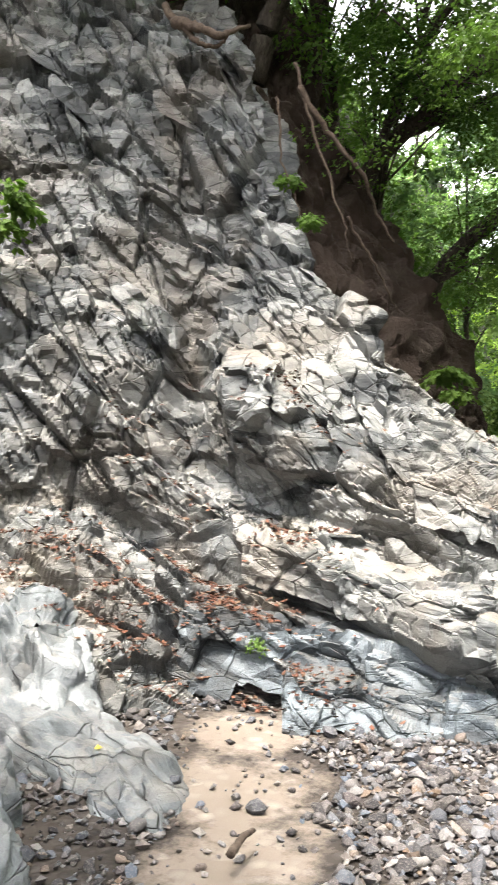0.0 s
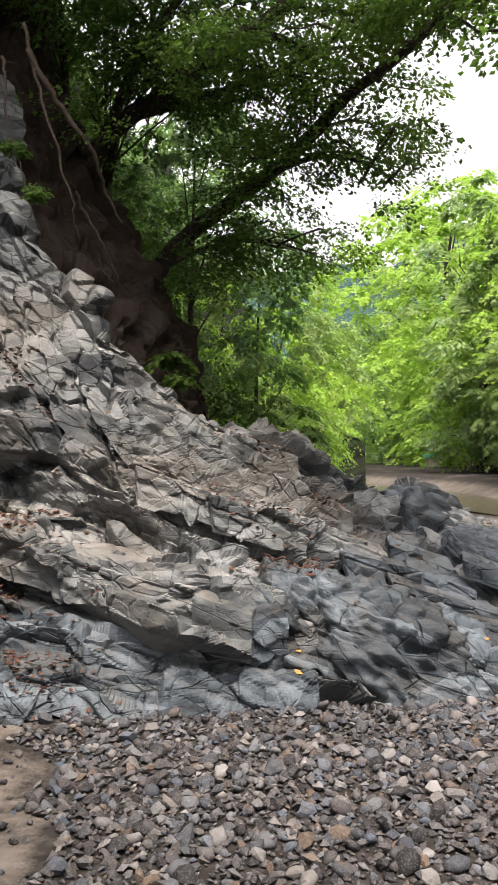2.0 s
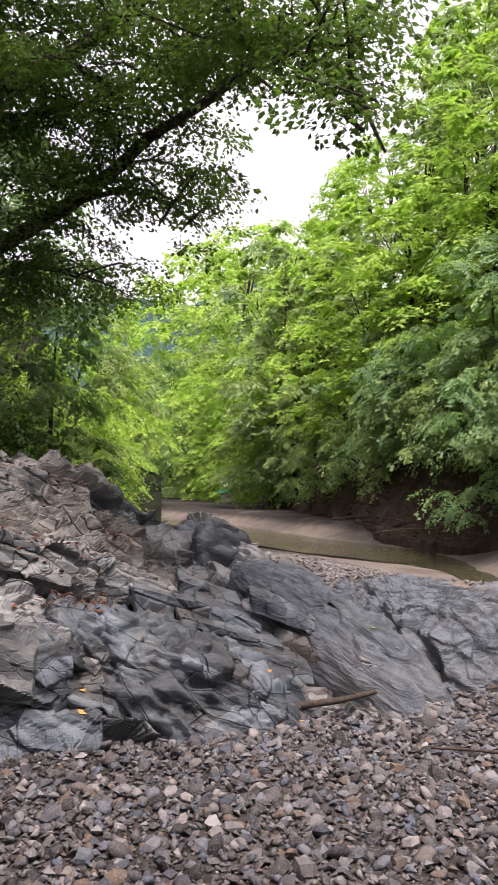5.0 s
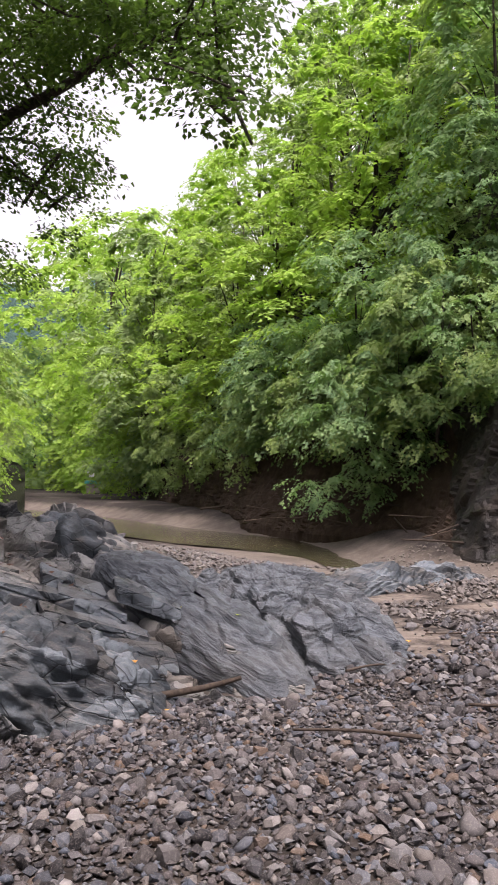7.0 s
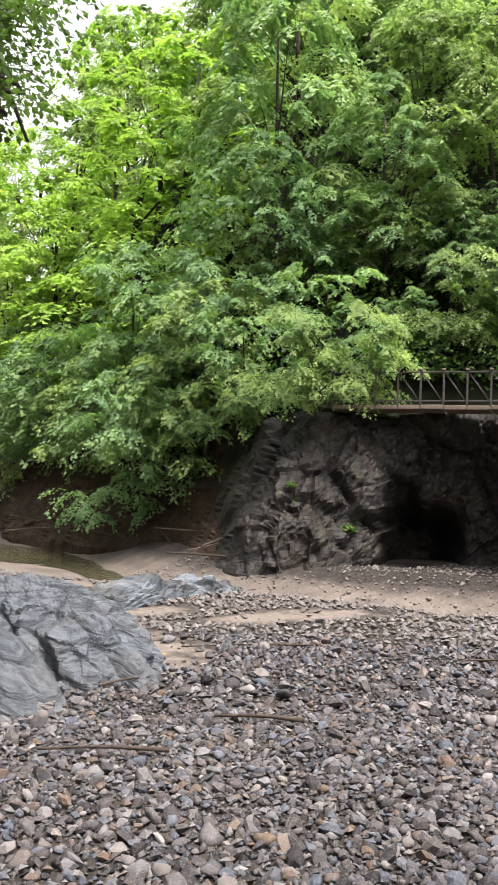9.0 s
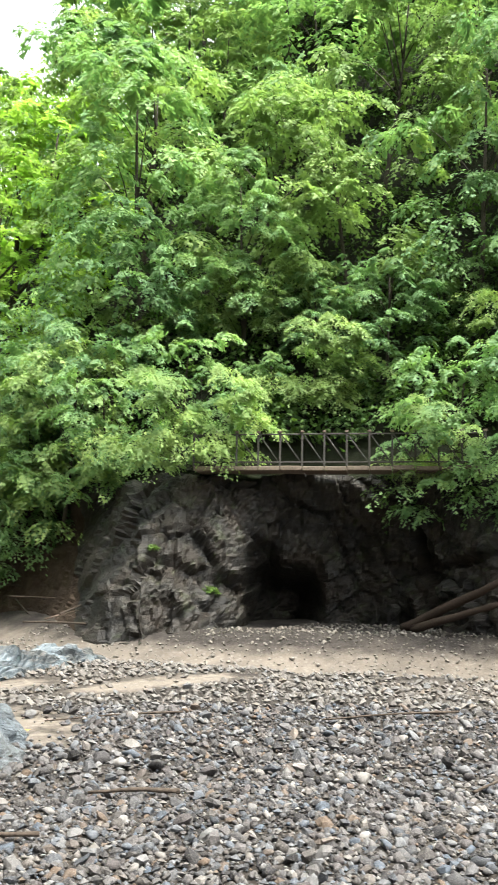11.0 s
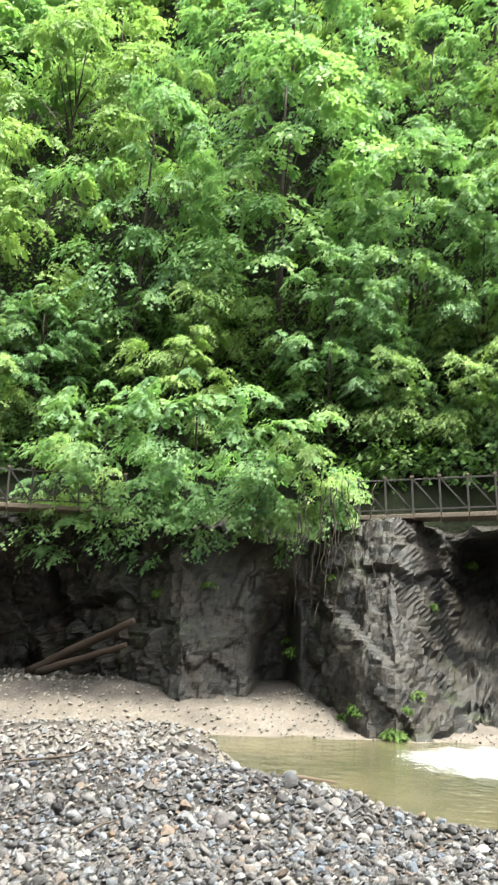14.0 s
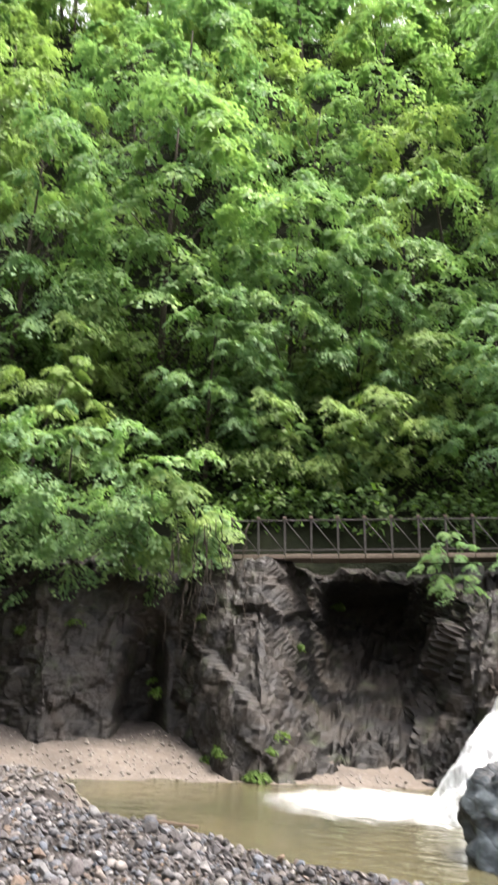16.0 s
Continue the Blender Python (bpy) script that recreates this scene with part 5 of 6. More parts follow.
# ---- roots, and small plants on the rock ----
def root(pts, r, seed):
    c = curve(pts, 26)
    rng = np.random.RandomState(seed)
    c = c + np.cumsum(rng.normal(0, 0.012, c.shape), 0)
    s = np.linspace(0, 1, 26)
    v, q, t = tube(c, r * (1 - 0.7 * s), 6, 0.15, seed)
    tagged(new("tree_root", mesh_of("tree_root", v, [q, t], M_ROOT, True)), "bare brown tree root hanging down the earth bank", "root", "roots on the earth bank")


for k, (pts, r) in enumerate((
        ([(-27.6, 25.5, 8.0), (-26, 23, 8.1), (-24, 20.5, 8.2), (-22.6, 17.5, 8.5), (-21.8, 15, 8.6)], 0.035),
        ([(-28, 27, 8.0), (-26.5, 22, 8.05), (-25, 18, 8.1), (-24.4, 15, 8.2)], 0.02),
        ([(-36.5, 29.3, 7.9), (-34.5, 29.0, 7.8), (-32.6, 28.4, 7.8), (-31, 28.8, 8.0)], 0.06),
        ([(-37, 30.4, 7.9), (-35, 28.6, 7.8), (-33.6, 28.9, 7.8)], 0.04),
        ([(-29.4, 25, 7.9), (-28.6, 21, 7.9), (-27.6, 17, 7.9)], 0.015),
        ([(-24.5, 17.5, 8.4), (-22.5, 14, 8.6), (-21, 11, 8.8)], 0.018))):
    root([polar3(*p) for p in pts], r, 60 + k)


def plant(at, size, n, seed, label, mat=M_LEAF_BIG):
    """A tuft of arching fronds."""
    rng = np.random.RandomState(seed)
    ob = thing("fern", label, "plant", at)
    c = np.repeat(np.zeros((1, 3)), n, 0)
    h = rng.uniform(0, 6.28, n)
    V, Q = sprays(rng, c, h, size * rng.uniform(0.6, 1.1, n), 20, size * 0.32, 0.25, 0.5, 0.02)
    part("fronds", mesh_of("fronds", V, Q, mat), ob)


for k, (h, e, d, s) in enumerate(((-48.2, 19, 7.35, 0.3), (-48.6, 17, 7.3, 0.25), (-28.6, 20, 7.5, 0.14), (-27.2, 17.5, 7.4, 0.14), (-18.3, 7, 8.3, 0.25), (-17.6, 5.5, 8.2, 0.2), (-31.5, -11, 5.7, 0.1), (-9.5, -5.6, 6.6, 0.1))):
    plant(polar3(h, e, d), s, 14, 80 + k, "small green fern growing from the rock")


def hanging_vines():
    """Dry vines and dead twigs that trail from the brink down over the rock."""
    rng = np.random.RandomState(21)
    for k in range(24):
        h = rng.normal(66.3, 1.5)
        d = 18.7 + rng.uniform(-0.2, 0.4)
        top, L = rng.uniform(6.0, 10.5), rng.uniform(1.2, 2.8)
        x, y, z = polar3(h, top, d)
        u = np.linspace(0, 1, 12)[:, None]
        sway = np.cumsum(rng.normal(0, 0.05, (12, 3)), 0)
        c = np.array([x, y, z]) + u * np.array([rng.normal(0, 0.3), rng.normal(0, 0.3), -L]) + sway
        v, q, t = tube(c, 0.013 * (1 - 0.6 * u[:, 0]), 5, 0.1, k)
        tagged(new("hanging_vine", mesh_of("hanging_vine", v, [q, t], M_BARK, True)), "thin dry brown vine trailing over the rock bank", "vine", "vines over the rock bank")


hanging_vines()


def wall_plants():
    """Small leafy plants that root in the cracks of the rock bank."""
    dg = bpy.context.evaluated_depsgraph_get()
    spots = ((63.6, -1.6), (63.9, -2.2), (67.2, -6.4), (68.0, -5.9), (70.4, -7.2), (71.2, -5.8), (71.8, -4.8), (75.6, 3.6), (73.0, 0.8), (58.0, 2.0), (33.2, -1.5), (29.4, 1.2), (66.6, 2.6), (54.8, 1.4))
    for k, (h, e) in enumerate(spots):
        to = Vector(polar3(h, e, 10)) - Vector((0, 0, 1.55))
        hit, at, nrm, _, ob, _ = scene.ray_cast(dg, Vector((0, 0, 1.55)) + to, to.normalized())
        if hit and ob.name == "river_bank":
            plant(tuple(at), 0.22 + 0.05 * math.sin(k * 2.1), 16, 140 + k, "small green plant rooted in the dark rock bank", M_LEAF_BIG)


wall_plants()


# ---- boulders, outcrops ----
def rock_lump(seed, size, rough=0.12, cells=0.35, n=44, ribs=0.0):
    """A closed angular boulder: a ball of the given half sizes with broken facets."""
    u = np.linspace(0, 2 * np.pi, n * 2, endpoint=False)
    v = np.linspace(0.02, np.pi - 0.02, n)
    U, Vv = np.meshgrid(u, v, indexing="ij")
    p = np.stack([np.cos(U) * np.sin(Vv), np.sin(U) * np.sin(Vv), np.cos(Vv)], -1).reshape(-1, 3)
    p = np.sign(p) * np.abs(p) ** 0.8
    q = p * np.asarray(size)
    nrm = q / np.asarray(size) ** 2
    nrm /= np.linalg.norm(nrm, axis=1, keepdims=True)
    s = np.array(size).mean()
    b = bedded(q + seed * 3.7, (0.4, 0.1, 0.9))
    d = rough * s * (1.2 * blocks(b, (cells * 2.4, cells * 1.6, cells), seed, 0.6, 0.1) + 0.45 * blocks(b, (cells * 0.8, cells * 0.6, cells * 0.4), seed + 3) + waves(q, s, seed))
    if ribs:
        d = d + ribs * np.sin(b[:, 2] * 34 + 2.2 * waves(q, 0.5, seed + 5)) + 0.5 * ribs * np.sin(b[:, 2] * 79 + 3 * waves(q, 0.4, seed + 6))
    return q + nrm * d[:, None], grid_faces(n * 2, n, True)[:, ::-1]


def boulder(name, label, at, size, seed, mat, turn=(0, 0, 0), rough=0.12, cells=0.35, n=44, group="", ribs=0.0):
    v, f = rock_lump(seed, size, rough, cells, n, ribs)
    ob = new(name, mesh_of(name, v, f, mat, ribs < 0.005))
    ob.matrix_basis = pose(*at, *turn)
    return tagged(ob, label, "boulder", group)


boulder("pale_boulder", "large pale grey weathered boulder beside the sand", (-3.0, 2.2, -0.17), (0.74, 0.44, 0.47), 3, M_BOULDER, (0, 22, -38), 0.1, 0.22, 80)
boulder("ledge_boulder", "pale blue-grey boulder at the foot of the ledges", (-4.1, 3.85, 0.12), (1.0, 0.42, 0.5), 5, M_BOULDER, (0, 22, -36), 0.12, 0.22, 80)
boulder("sloping_slab", "pale blue-grey rock slab sloping down to the sand", (-3.2, 3.4, -0.03), (0.95, 0.34, 0.26), 6, M_BOULDER, (0, 14, -14), 0.1, 0.25, 56)
boulder("ribbed_hump", "blue-grey ribbed rock hump at the foot of the ledges", (-0.4, 5.7, 0.14), (1.1, 0.5, 0.44), 22, M_LEDGE, (0, 24, 10), 0.1, 0.16, 130, ribs=0.004)
boulder("smooth_hump", "smooth pale grey whaleback rock on the outcrop", (0.82, 7.15, 0.22), (1.5, 0.45, 0.42), 24, M_STRIPED, (0, 18, -58), 0.05, 0.26, 100, ribs=0.004)
boulder("pointed_rock", "dark pointed rock standing on the outcrop ridge", (-0.12, 8.6, 0.72), (0.52, 0.32, 0.46), 8, M_LEDGE, (0, 34, 10), 0.14, 0.25, 36)
boulder("striped_outcrop", "rounded blue-grey striped rock at the outcrop's tip", (1.9, 7.75, 0.0), (1.35, 0.8, 0.55), 14, M_STRIPED, (0, 12, -72), 0.075, 0.26, 120, ribs=0.028)
boulder("low_outcrop", "low dark striped rock lying in the sand", (4.5, 11.9, -0.12), (1.9, 0.5, 0.3), 16, M_LEDGE, (0, 0, 30), 0.08, 0.3, 60, ribs=0.014)
boulder("weir_rock", "wet dark rock beside the waterfall", (11.6, 0.55, -0.55), (0.7, 0.75, 0.85), 19, M_LEDGE, (0, 0, 20), 0.12, 0.35, 44)


# ---- the railed path across the wall ----
def box(size, at, turn=0.0, bev=0.006):
    bm = bmesh.new()
    bmesh.ops.create_cube(bm, size=1.0, matrix=Matrix.Translation(at) @ Matrix.Rotation(turn, 4, "Z") @ Matrix.Diagonal((*size, 1)))
    bmesh.ops.bevel(bm, geom=bm.edges[:], offset=bev, segments=1, affect="EDGES")
    return bm


def bm_mesh(name, bm, mat):
    me = bpy.data.meshes.new(name)
    bm.to_mesh(me)
    bm.free()
    me.materials.append(mat)
    return me


def build_walkway(a, b, label, seed, bays):
    """A concrete deck with a truss railing on its river side, from a to b."""
    rng = np.random.RandomState(seed)
    a, b = Vector(a), Vector(b)
    run = b - a
    L = run.length
    ob = thing("walkway", label, "walkway", a)
    ob.matrix_basis = Matrix.Translation(a) @ run.to_track_quat("X", "Z").to_matrix().to_4x4()
    step = L / bays
    for i in range(bays):
        part("deck_slab", bm_mesh("deck_slab", box((step - 0.02, 1.0, 0.11), ((i + 0.5) * step, 0.45 * rng.uniform(0.98, 1.02), -0.06 + rng.normal(0, 0.006)), 0, 0.012), M_DECK), ob)
    for i in range(bays + 1):
        post = part("post", bm_mesh("post", box((0.05, 0.05, 0.86), (i * step, 0.0, 0.43)), M_RAIL), ob)
        part("post_cap", bm_mesh("post_cap", box((0.09, 0.09, 0.05), (i * step, 0.0, 0.885)), M_DECK), post, "pale post cap")
    for z in (0.82, 0.1):
        part("rail", bm_mesh("rail", box((L, 0.035, 0.035), (L / 2, 0.0, z)), M_RAIL), ob)
    for i in range(bays):
        v, q, t = tube([((i + 0.04) * step, 0.03, 0.82), ((i + 0.96) * step, 0.03, 0.08)], (0.018, 0.018), 5)
        part("brace", mesh_of("brace", v, [q, t], M_RAIL, True), ob)
    return ob


build_walkway(polar3(32, 6.7, 21.4), polar3(52, 6.8, 20.9), "weathered railed path along the rock bank", 3, 13)
build_walkway(polar3(68.3, 6.7, 20.0), polar3(90, 7.1, 20.6), "rust-stained railed path ledge above the pool", 4, 12)


# ---- fallen logs and sticks ----
def stick(name, label, pts, r, mat, seed=0, n=14, category="log"):
    c = curve(pts, n)
    rng = np.random.RandomState(seed)
    c = c + np.cumsum(rng.normal(0, r * 0.06, c.shape), 0)
    s = np.linspace(0, 1, n)
    v, q, t = tube(c, r * (1 - 0.45 * s), 8, 0.12, seed)
    return tagged(new(name, mesh_of(name, v, [q, t], mat, True)), label, category)


stick("fallen_log", "long weathered log leaning against the rock wall", [polar3(46.4, -4.0, 21.2), polar3(49.5, -2.4, 20.3), polar3(53, -.6, 19.4)], 0.14, M_LOG, 2)
stick("fallen_log", "long weathered log leaning against the rock wall", [polar3(47, -4.1, 20.8), polar3(50, -3.1, 20.0), polar3(52.6, -2.2, 19.4)], 0.11, M_LOG, 3)
stick("driftwood_stick", "brown driftwood stick lying at the rock's foot", [(0.35, 5.7, 0.07), (0.75, 5.85, 0.09), (1.05, 5.9, 0.14)], 0.03, M_STICK, 4, 14, "stick")
stick("floating_log", "pale log lying in the shallow water", [polar3(63.3, -10.3, 12.9), polar3(66.8, -10.6, 12.6)], 0.05, M_ROOT, 5)


for k, (x, y, a, L, r) in enumerate(((1.55, 4.75, 160, 0.75, .014), (2.75, 5.1, 150, 0.6, .018), (2.2, 6.4, 20, 0.5, .012), (3.9, 7.6, 170, 1.4, .012), (6.3, 6.2, 165, 1.6, .014), (-1.9, 2.9, 100, 0.25, .02), (4.9, 3.9, 10, 0.5, .012))):
    ca, sa = math.cos(radians(a)), math.sin(radians(a))
    stick("driftwood_twig", "thin dark driftwood twig lying on the gravel", [(x - ca * L / 2, y - sa * L / 2, 0.06), (x, y, 0.075), (x + ca * L / 2, y + sa * L / 2, 0.06)], r, M_STICK, 30 + k, 12, "twig")


def dead_branches():
    """Washed-up dead branches along the foot of the earth bank."""
    rng = np.random.RandomState(8)
    for k in range(22):
        h = rng.uniform(6.5, 25)
        d = float(np.interp(h, bank.h, [p[0, 0] for p in bank.p])) + rng.uniform(0.2, 1.4)
        x, y = polar(h, d)
        z = on_slope(bank, h, d)
        a, L, up = rng.uniform(0, math.pi), rng.uniform(0.6, 1.6), rng.uniform(0.0, 0.5)
        ca, sa = math.cos(a) * L, math.sin(a) * L
        stick("dead_branch", "dead grey-brown branch washed against the earth bank", [(x - ca, y - sa, z + 0.05), (x, y, z + 0.15 + up * 0.3), (x + ca, y + sa, z + 0.1 + up)], rng.uniform(0.02, 0.05), M_STICK if k % 3 else M_ROOT, 200 + k, 10, "branch")


dead_branches()


# ---- a small shelter far downstream ----
def far_shelter():
    ob = thing("far_shelter", "small teal-roofed shelter far downstream", "shelter", polar3(-0.1, -0.9, 92))
    for name, size, z, col in (("roof", (1.9, 1.2, 0.35), 1.15, (0.08, 0.42, 0.36)), ("panel", (0.75, 0.3, 0.6), 2.0, (0.7, 0.72, 0.72)), ("wall", (1.5, 1.0, 1.0), 0.45, (0.3, 0.26, 0.22))):
        m = Mat("shelter_" + name, 0.6, 0.3)
        part(name, bm_mesh(name, box(size, (-0.3 if name == "panel" else 0, 0, z), 0, 0.03), m.out(m.mix(m.noise(3), rgb(*[q * 0.8 for q in col]), rgb(*col)))), ob)


far_shelter()


# ---- white water ----
def build_fall():
    rng = np.random.RandomState(9)
    ob = thing("waterfall", "white water pouring over a low weir into the pool", "waterfall", kind="")
    nu, nv = 80, 60
    u, v = np.meshgrid(np.linspace(0, 1, nu), np.linspace(0, 1, nv), indexing="ij")
    y = 2.35 - 5.0 * u
    top = -0.6 + 1.45 * (2.2 - y)
    z = WATER - 0.05 + (np.maximum(top, -0.7) - WATER) * v
    x = 13.8 + 0.9 * v ** 2 + 0.2 * np.sin(u * 30)
    p = np.stack([x, y, z], -1).reshape(-1, 3)
    p += (0.05 * blocks(p, (0.3, 0.22, 0.7), 41, 0.8, 0.3) + 0.1 * waves(p, 0.5, 6))[:, None] * np.array((-0.9, 0.2, 0.3))
    part("curtain", mesh_of("curtain", p, grid_faces(nu, nv), M_FOAM, True), ob)
    u, v = np.meshgrid(np.linspace(12.2, 17.2, 40), np.linspace(0.4, 6.2, 40), indexing="ij")
    p = np.stack([u, v, 0 * u + WATER + 0.02], -1).reshape(-1, 3)
    p[:, 2] += 0.03 * (1 + waves(p, 0.4, 5))
    part("foam_patch", mesh_of("foam_patch", p, grid_faces(40, 40), M_FOAM_SHEET, True), ob)


build_fall()


# ---- fallen leaves ----
def litter(name, label, centres, n, spread, size, mat, seed):
    """Dry leaves lying on whatever is below them."""
    rng = np.random.RandomState(seed)
    dg = bpy.context.evaluated_depsgraph_get()
    pos, tilt = [], []
    for cx, cy, sx, sy, share in centres:
        for _ in range(int(n * share)):
            x, y = cx + rng.normal(0, sx), cy + rng.normal(0, sy)
            hit, at, nrm, _, ob, _ = scene.ray_cast(dg, (x, y, 4.0 if y > 4 else 2.0), (0, 0, -1))
            if hit and nrm.z > 0.55 and at.z < 2.4:
                pos.append((at.x, at.y, at.z + rng.uniform(0.006, 0.02)))
    pos = np.array(pos)
    k = len(pos)
    s = size * rng.uniform(0.6, 1.3, k)
    V, Q = leaves(pos, rng.uniform(0, 6.28, k), rng.normal(0, 0.25, k), rng.normal(0, 0.3, k), s, s * 0.6)
    tagged(new(name, mesh_of(name, V, Q, mat)), label, "leaves", "", "stuff")


def dry_leaf_material(name, shades):
    m = Mat(name, 0.8, 0.2)
    r = m.n("NewGeometry").outputs["Random Per Island"]
    return m.out(m.ramp(r, *[(i / (len(shades) - 1), s) for i, s in enumerate(shades)]))


M_LITTER = dry_leaf_material("dry_brown_leaves", ((0.028, 0.013, 0.009), (0.055, 0.023, 0.015), (0.095, 0.04, 0.024), (0.08, 0.055, 0.036)))
M_YELLOW = dry_leaf_material("yellow_leaves", ((0.5, 0.42, 0.03), (0.42, 0.2, 0.06), (0.3, 0.36, 0.05)))
litter("leaf_litter", "reddish brown dry leaves fallen on the ledges", ((-4.6, 4.6, .5, .3, .22), (-3.6, 4.9, .5, .25, .2), (-4.2, 5.6, .5, .35, .16), (-3.2, 5.5, .35, .3, .14), (-1.1, 5.9, .25, .15, .08), (-3.0, 4.6, .5, .15, .12), (-1.2, 7.0, .4, .2, .08)), 7000, 1, 0.05, M_LITTER, 3)
litter("yellow_leaf_litter", "scattered yellow and orange fallen leaves", ((0.4, 4.4, 2.0, 1.2, .6), (3, 6, 2, 2, .4)), 70, 1, 0.06, M_YELLOW, 4)


# ---- river stones, last ----
def stone_shape(rng, fine=True):
    """A worn angular stone: an octahedron split once, pulled about and squashed."""
    a = np.array([(1, 0, 0), (-1, 0, 0), (0, 1, 0), (0, -1, 0), (0, 0, 1), (0, 0, -1)], float)
    f = [(0, 2, 4), (2, 1, 4), (1, 3, 4), (3, 0, 4), (2, 0, 5), (1, 2, 5), (3, 1, 5), (0, 3, 5)]
    v, mids, out = [tuple(x) for x in a], {}, []

    def mid(i, j):
        k = (min(i, j), max(i, j))
        if k not in mids:
            m = np.array(v[i]) + np.array(v[j])
            v.append(tuple(m / np.linalg.norm(m)))
            mids[k] = len(v) - 1
        return mids[k]

    for i, j, k in f:
        x, y, z = mid(i, j), mid(j, k), mid(k, i)
        out += [(i, x, z), (x, j, y), (z, y, k), (x, y, z)]
    if fine:
        V, F = np.array(v), np.array(out)
    else:
        V, F = a, np.array(f)
    V = V * rng.uniform(0.72, 1.2, (len(V), 1)) + rng.normal(0, 0.07, V.shape)
    return V * np.array((1.0, rng.uniform(0.65, 0.95), rng.uniform(0.5, 0.8))), F


RNG = np.random.RandomState(77)
SHAPES = [stone_shape(RNG) for _ in range(24)]
ROUGH = [stone_shape(RNG) for _ in range(18)]
COARSE = [stone_shape(RNG, False) for _ in range(24)]


def scatter(lo, hi, near, far, spacing):
    """Jittered places on the bar between two headings and two distances."""
    x0, x1, y0, y1 = -far, far, -far, far
    gx, gy = np.meshgrid(np.arange(x0, x1, spacing), np.arange(y0, y1, spacing), indexing="ij")
    p = np.stack([gx, gy], -1).reshape(-1, 2) + RNG.uniform(-0.5, 0.5, (gx.size, 2)) * spacing
    r, h = np.hypot(p[:, 0], p[:, 1]), np.degrees(np.arctan2(p[:, 0], p[:, 1]))
    return p[(r > near) & (r < far) & (h > lo) & (h < hi)]


def stony(p):
    """Where stones lie: on the bar, off the rock, off the sand."""
    x, y = p[:, 0], p[:, 1]
    s, side = channel_side(x, y)
    h, r = np.degrees(np.arctan2(x, y)), np.hypot(x, y)
    foot = np.interp(h, cliff.h, [q[1, 0] for q in cliff.p])
    back = np.interp(h, cliff.h, [q[7, 0] for q in cliff.p])
    rock = (h < 15) & (r > foot + 0.02) & (r < back - 0.3)
    sand, bare = sandy(x, y)
    keep = np.where(bare, 0.08, np.where(sand, 0.45, 1.0))
    keep = np.where((x < -2.2) & (y > 2.2), np.minimum(keep, 0.45), keep)
    return (s > -0.15) & (side > 0) & ~rock & (RNG.uniform(size=len(x)) < keep)


def stone_field(name, p, size, shapes, label, mat=M_PEBBLES):
    """Stones past counting, as one mesh."""
    z = ground_height(p[:, 0], p[:, 1])
    vs, fs, sm, o = [], [], [], 0
    pick = RNG.randint(len(shapes), size=len(p))
    for k, (V, F) in enumerate(shapes):
        i = np.where(pick == k)[0]
        if not len(i):
            continue
        s = size[i] * np.exp(np.clip(RNG.normal(0, 0.36, len(i)), -1, 0.55))
        a, b, c = RNG.uniform(0, 6.28, len(i)), RNG.normal(0, 0.3, len(i)), RNG.normal(0, 0.3, len(i))
        ca, sa = np.cos(a)[:, None], np.sin(a)[:, None]
        x, y, w = V[:, 0][None] * s[:, None], V[:, 1][None] * s[:, None], V[:, 2][None] * s[:, None]
        w2 = w + x * np.sin(b)[:, None] + y * np.sin(c)[:, None]
        q = np.stack([x * ca - y * sa + p[i, 0][:, None], x * sa + y * ca + p[i, 1][:, None], w2 + (z[i] + 0.48 * s)[:, None]], -1)
        vs.append(q.reshape(-1, 3))
        fs.append((F[None] + (np.arange(len(i)) * len(V))[:, None, None] + o).reshape(-1, 3))
        sm.append(np.full(len(i) * len(F), k % 4 == 0))
        o += len(i) * len(V)
    ob = new(name, mesh_of(name, np.concatenate(vs), np.concatenate(fs), mat))
    ob.data.polygons.foreach_set("use_smooth", np.concatenate(sm))
    return tagged(ob, label, "gravel", "", "stuff")


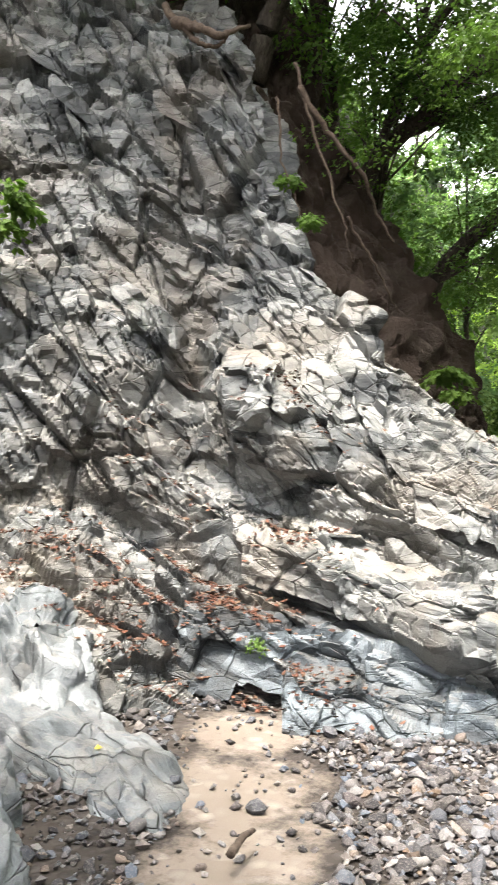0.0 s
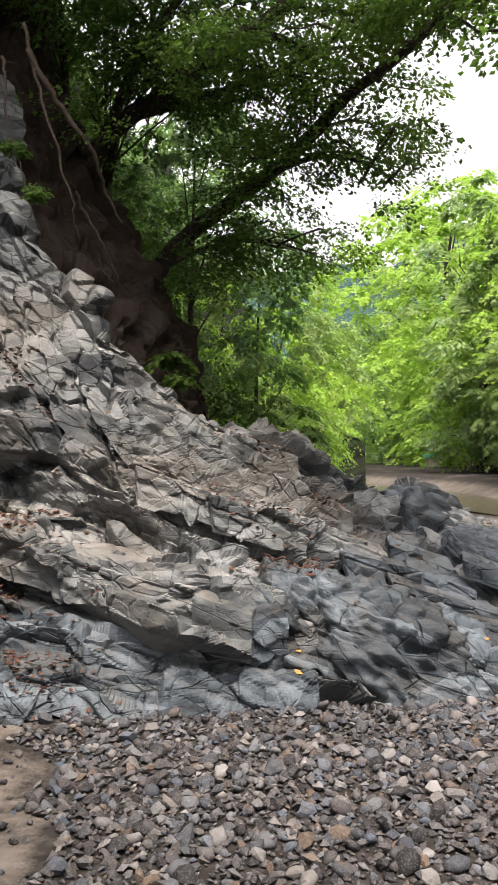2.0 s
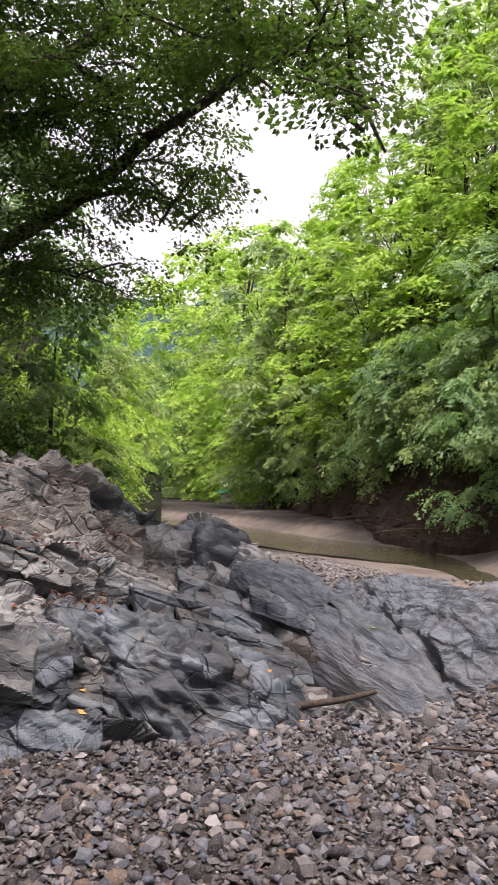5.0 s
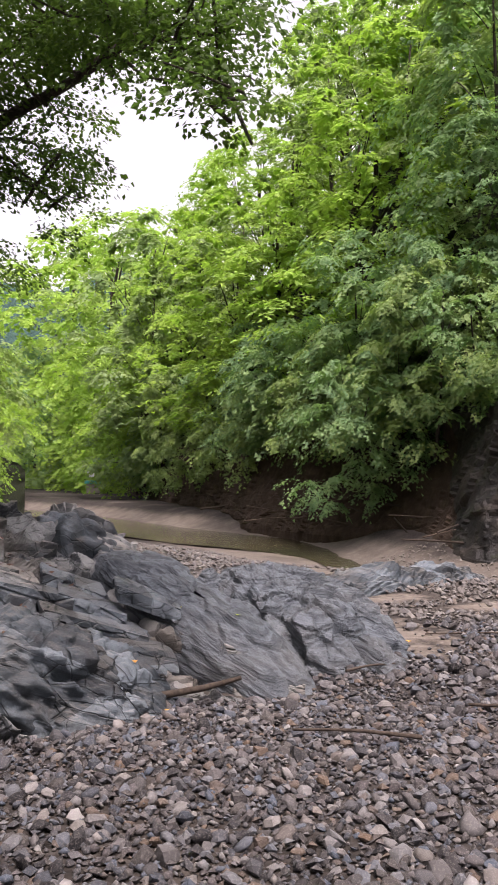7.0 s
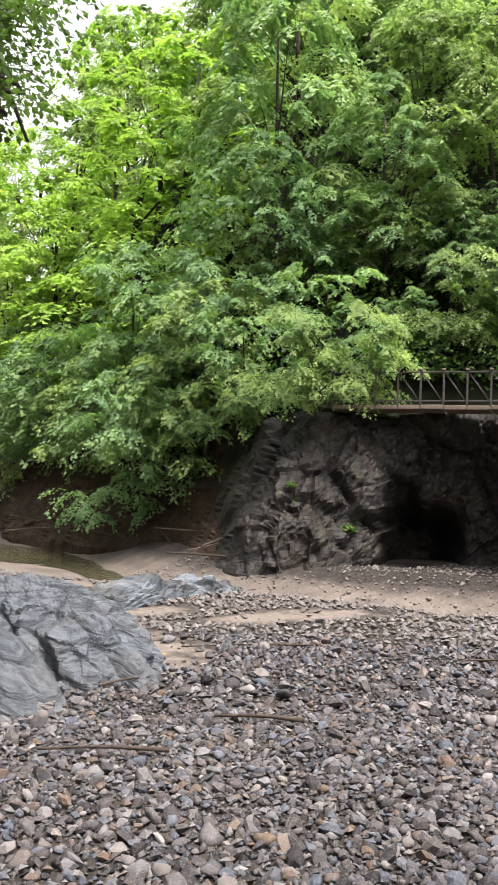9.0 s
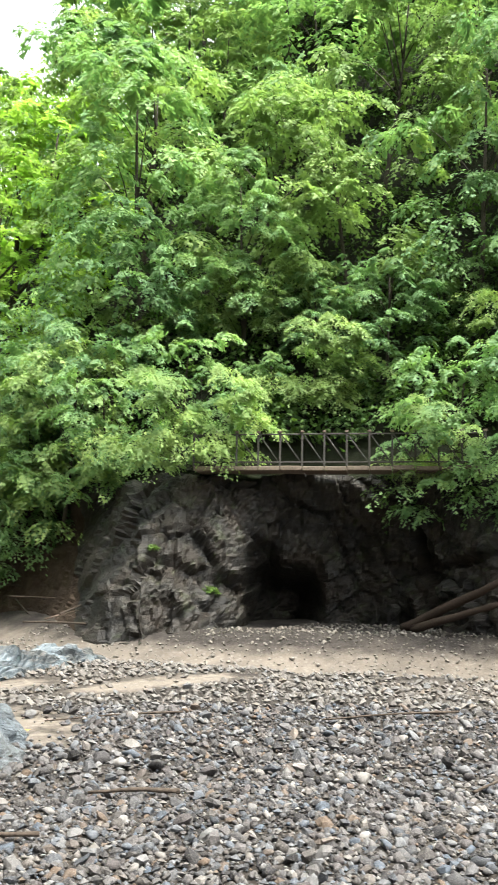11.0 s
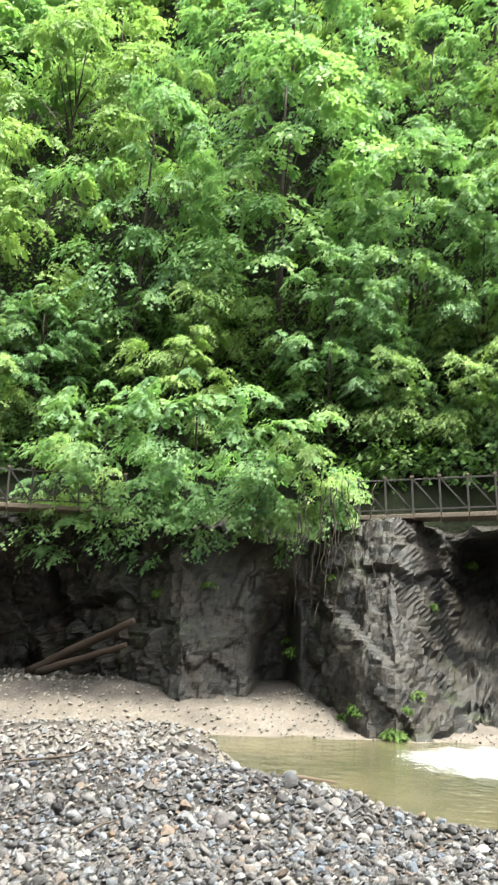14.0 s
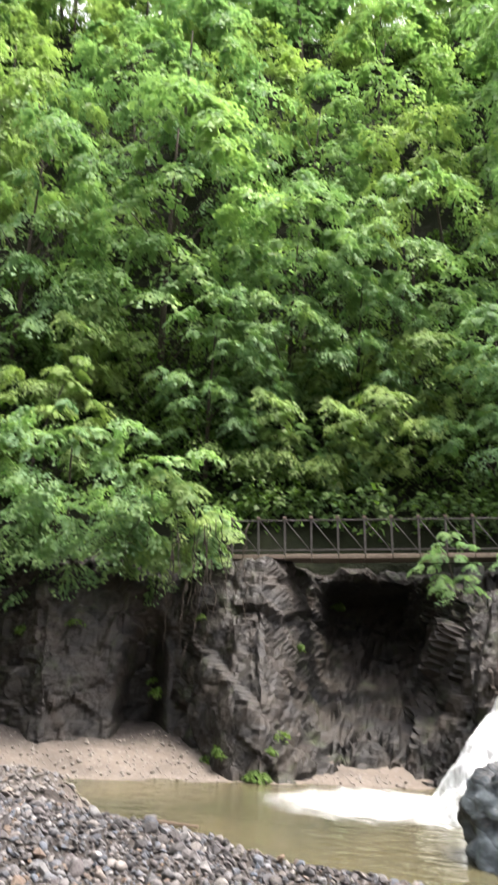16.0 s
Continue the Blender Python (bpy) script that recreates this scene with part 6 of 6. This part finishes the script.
def lay_stones():
    p = scatter(-50, 98, 2.4, 6.2, 0.074)
    p = p[stony(p)]
    stone_field("gravel", p, RNG.uniform(0.017, 0.036, len(p)), SHAPES, "mixed grey and brown river gravel")
    p = scatter(-50, 98, 2.4, 6.2, 0.037)
    p = p[stony(p)]
    stone_field("fine_gravel", p, RNG.uniform(0.013, 0.025, len(p)), COARSE, "small mixed grey and brown gravel between larger stones")
    p = scatter(-20, 100, 6.2, 9.5, 0.13)
    p = p[stony(p)]
    stone_field("gravel_bar", p, RNG.uniform(0.026, 0.046, len(p)), ROUGH, "mixed grey river gravel along the bar")
    p = scatter(-20, 100, 6.2, 9.5, 0.056)
    p = p[stony(p)]
    stone_field("fine_gravel_bar", p, RNG.uniform(0.016, 0.03, len(p)), COARSE, "small grey river gravel along the bar")
    p = scatter(-8, 90, 9.5, 22, 0.096)
    p = p[stony(p)]
    stone_field("far_gravel", p, RNG.uniform(0.026, 0.046, len(p)), COARSE, "pale river gravel further along the bar", M_DUSTY)
    p = scatter(8, 80, 9, 24, 0.15)
    s, side = channel_side(p[:, 0], p[:, 1])
    edge = np.interp(np.degrees(np.arctan2(p[:, 0], p[:, 1])), bank.h, [q[0, 0] for q in bank.p])
    p = p[(side < 0) & (s > 0.1) & (np.hypot(p[:, 0], p[:, 1]) < edge + 0.2) & (RNG.uniform(size=len(p)) < 0.8)]
    stone_field("sandbank_gravel", p, RNG.uniform(0.018, 0.045, len(p)), COARSE, "beige pebbles scattered over the far sandbank", M_SANDY)
    # the larger stones that can be told apart
    p = scatter(-34, 92, 2.6, 6.5, 0.3)
    p = p[stony(p)]
    p = p[RNG.permutation(len(p))][:290]
    z = ground_height(p[:, 0], p[:, 1])
    meshes = [mesh_of("river_stone", V, F, M_PEBBLE, True) for V, F in SHAPES]
    for (x, y), h in zip(p, z):
        s = RNG.uniform(0.034, 0.056)
        ob = new("river_stone", meshes[RNG.randint(24)])
        ob.matrix_basis = pose(x, y, h + 0.3 * s, RNG.normal(0, 14), RNG.normal(0, 14), RNG.uniform(0, 360)) @ Matrix.Diagonal((s, s, s, 1))
        tagged(ob, "loose rounded river stone on the gravel bar", "stone", "stones on the gravel bar")


lay_stones()
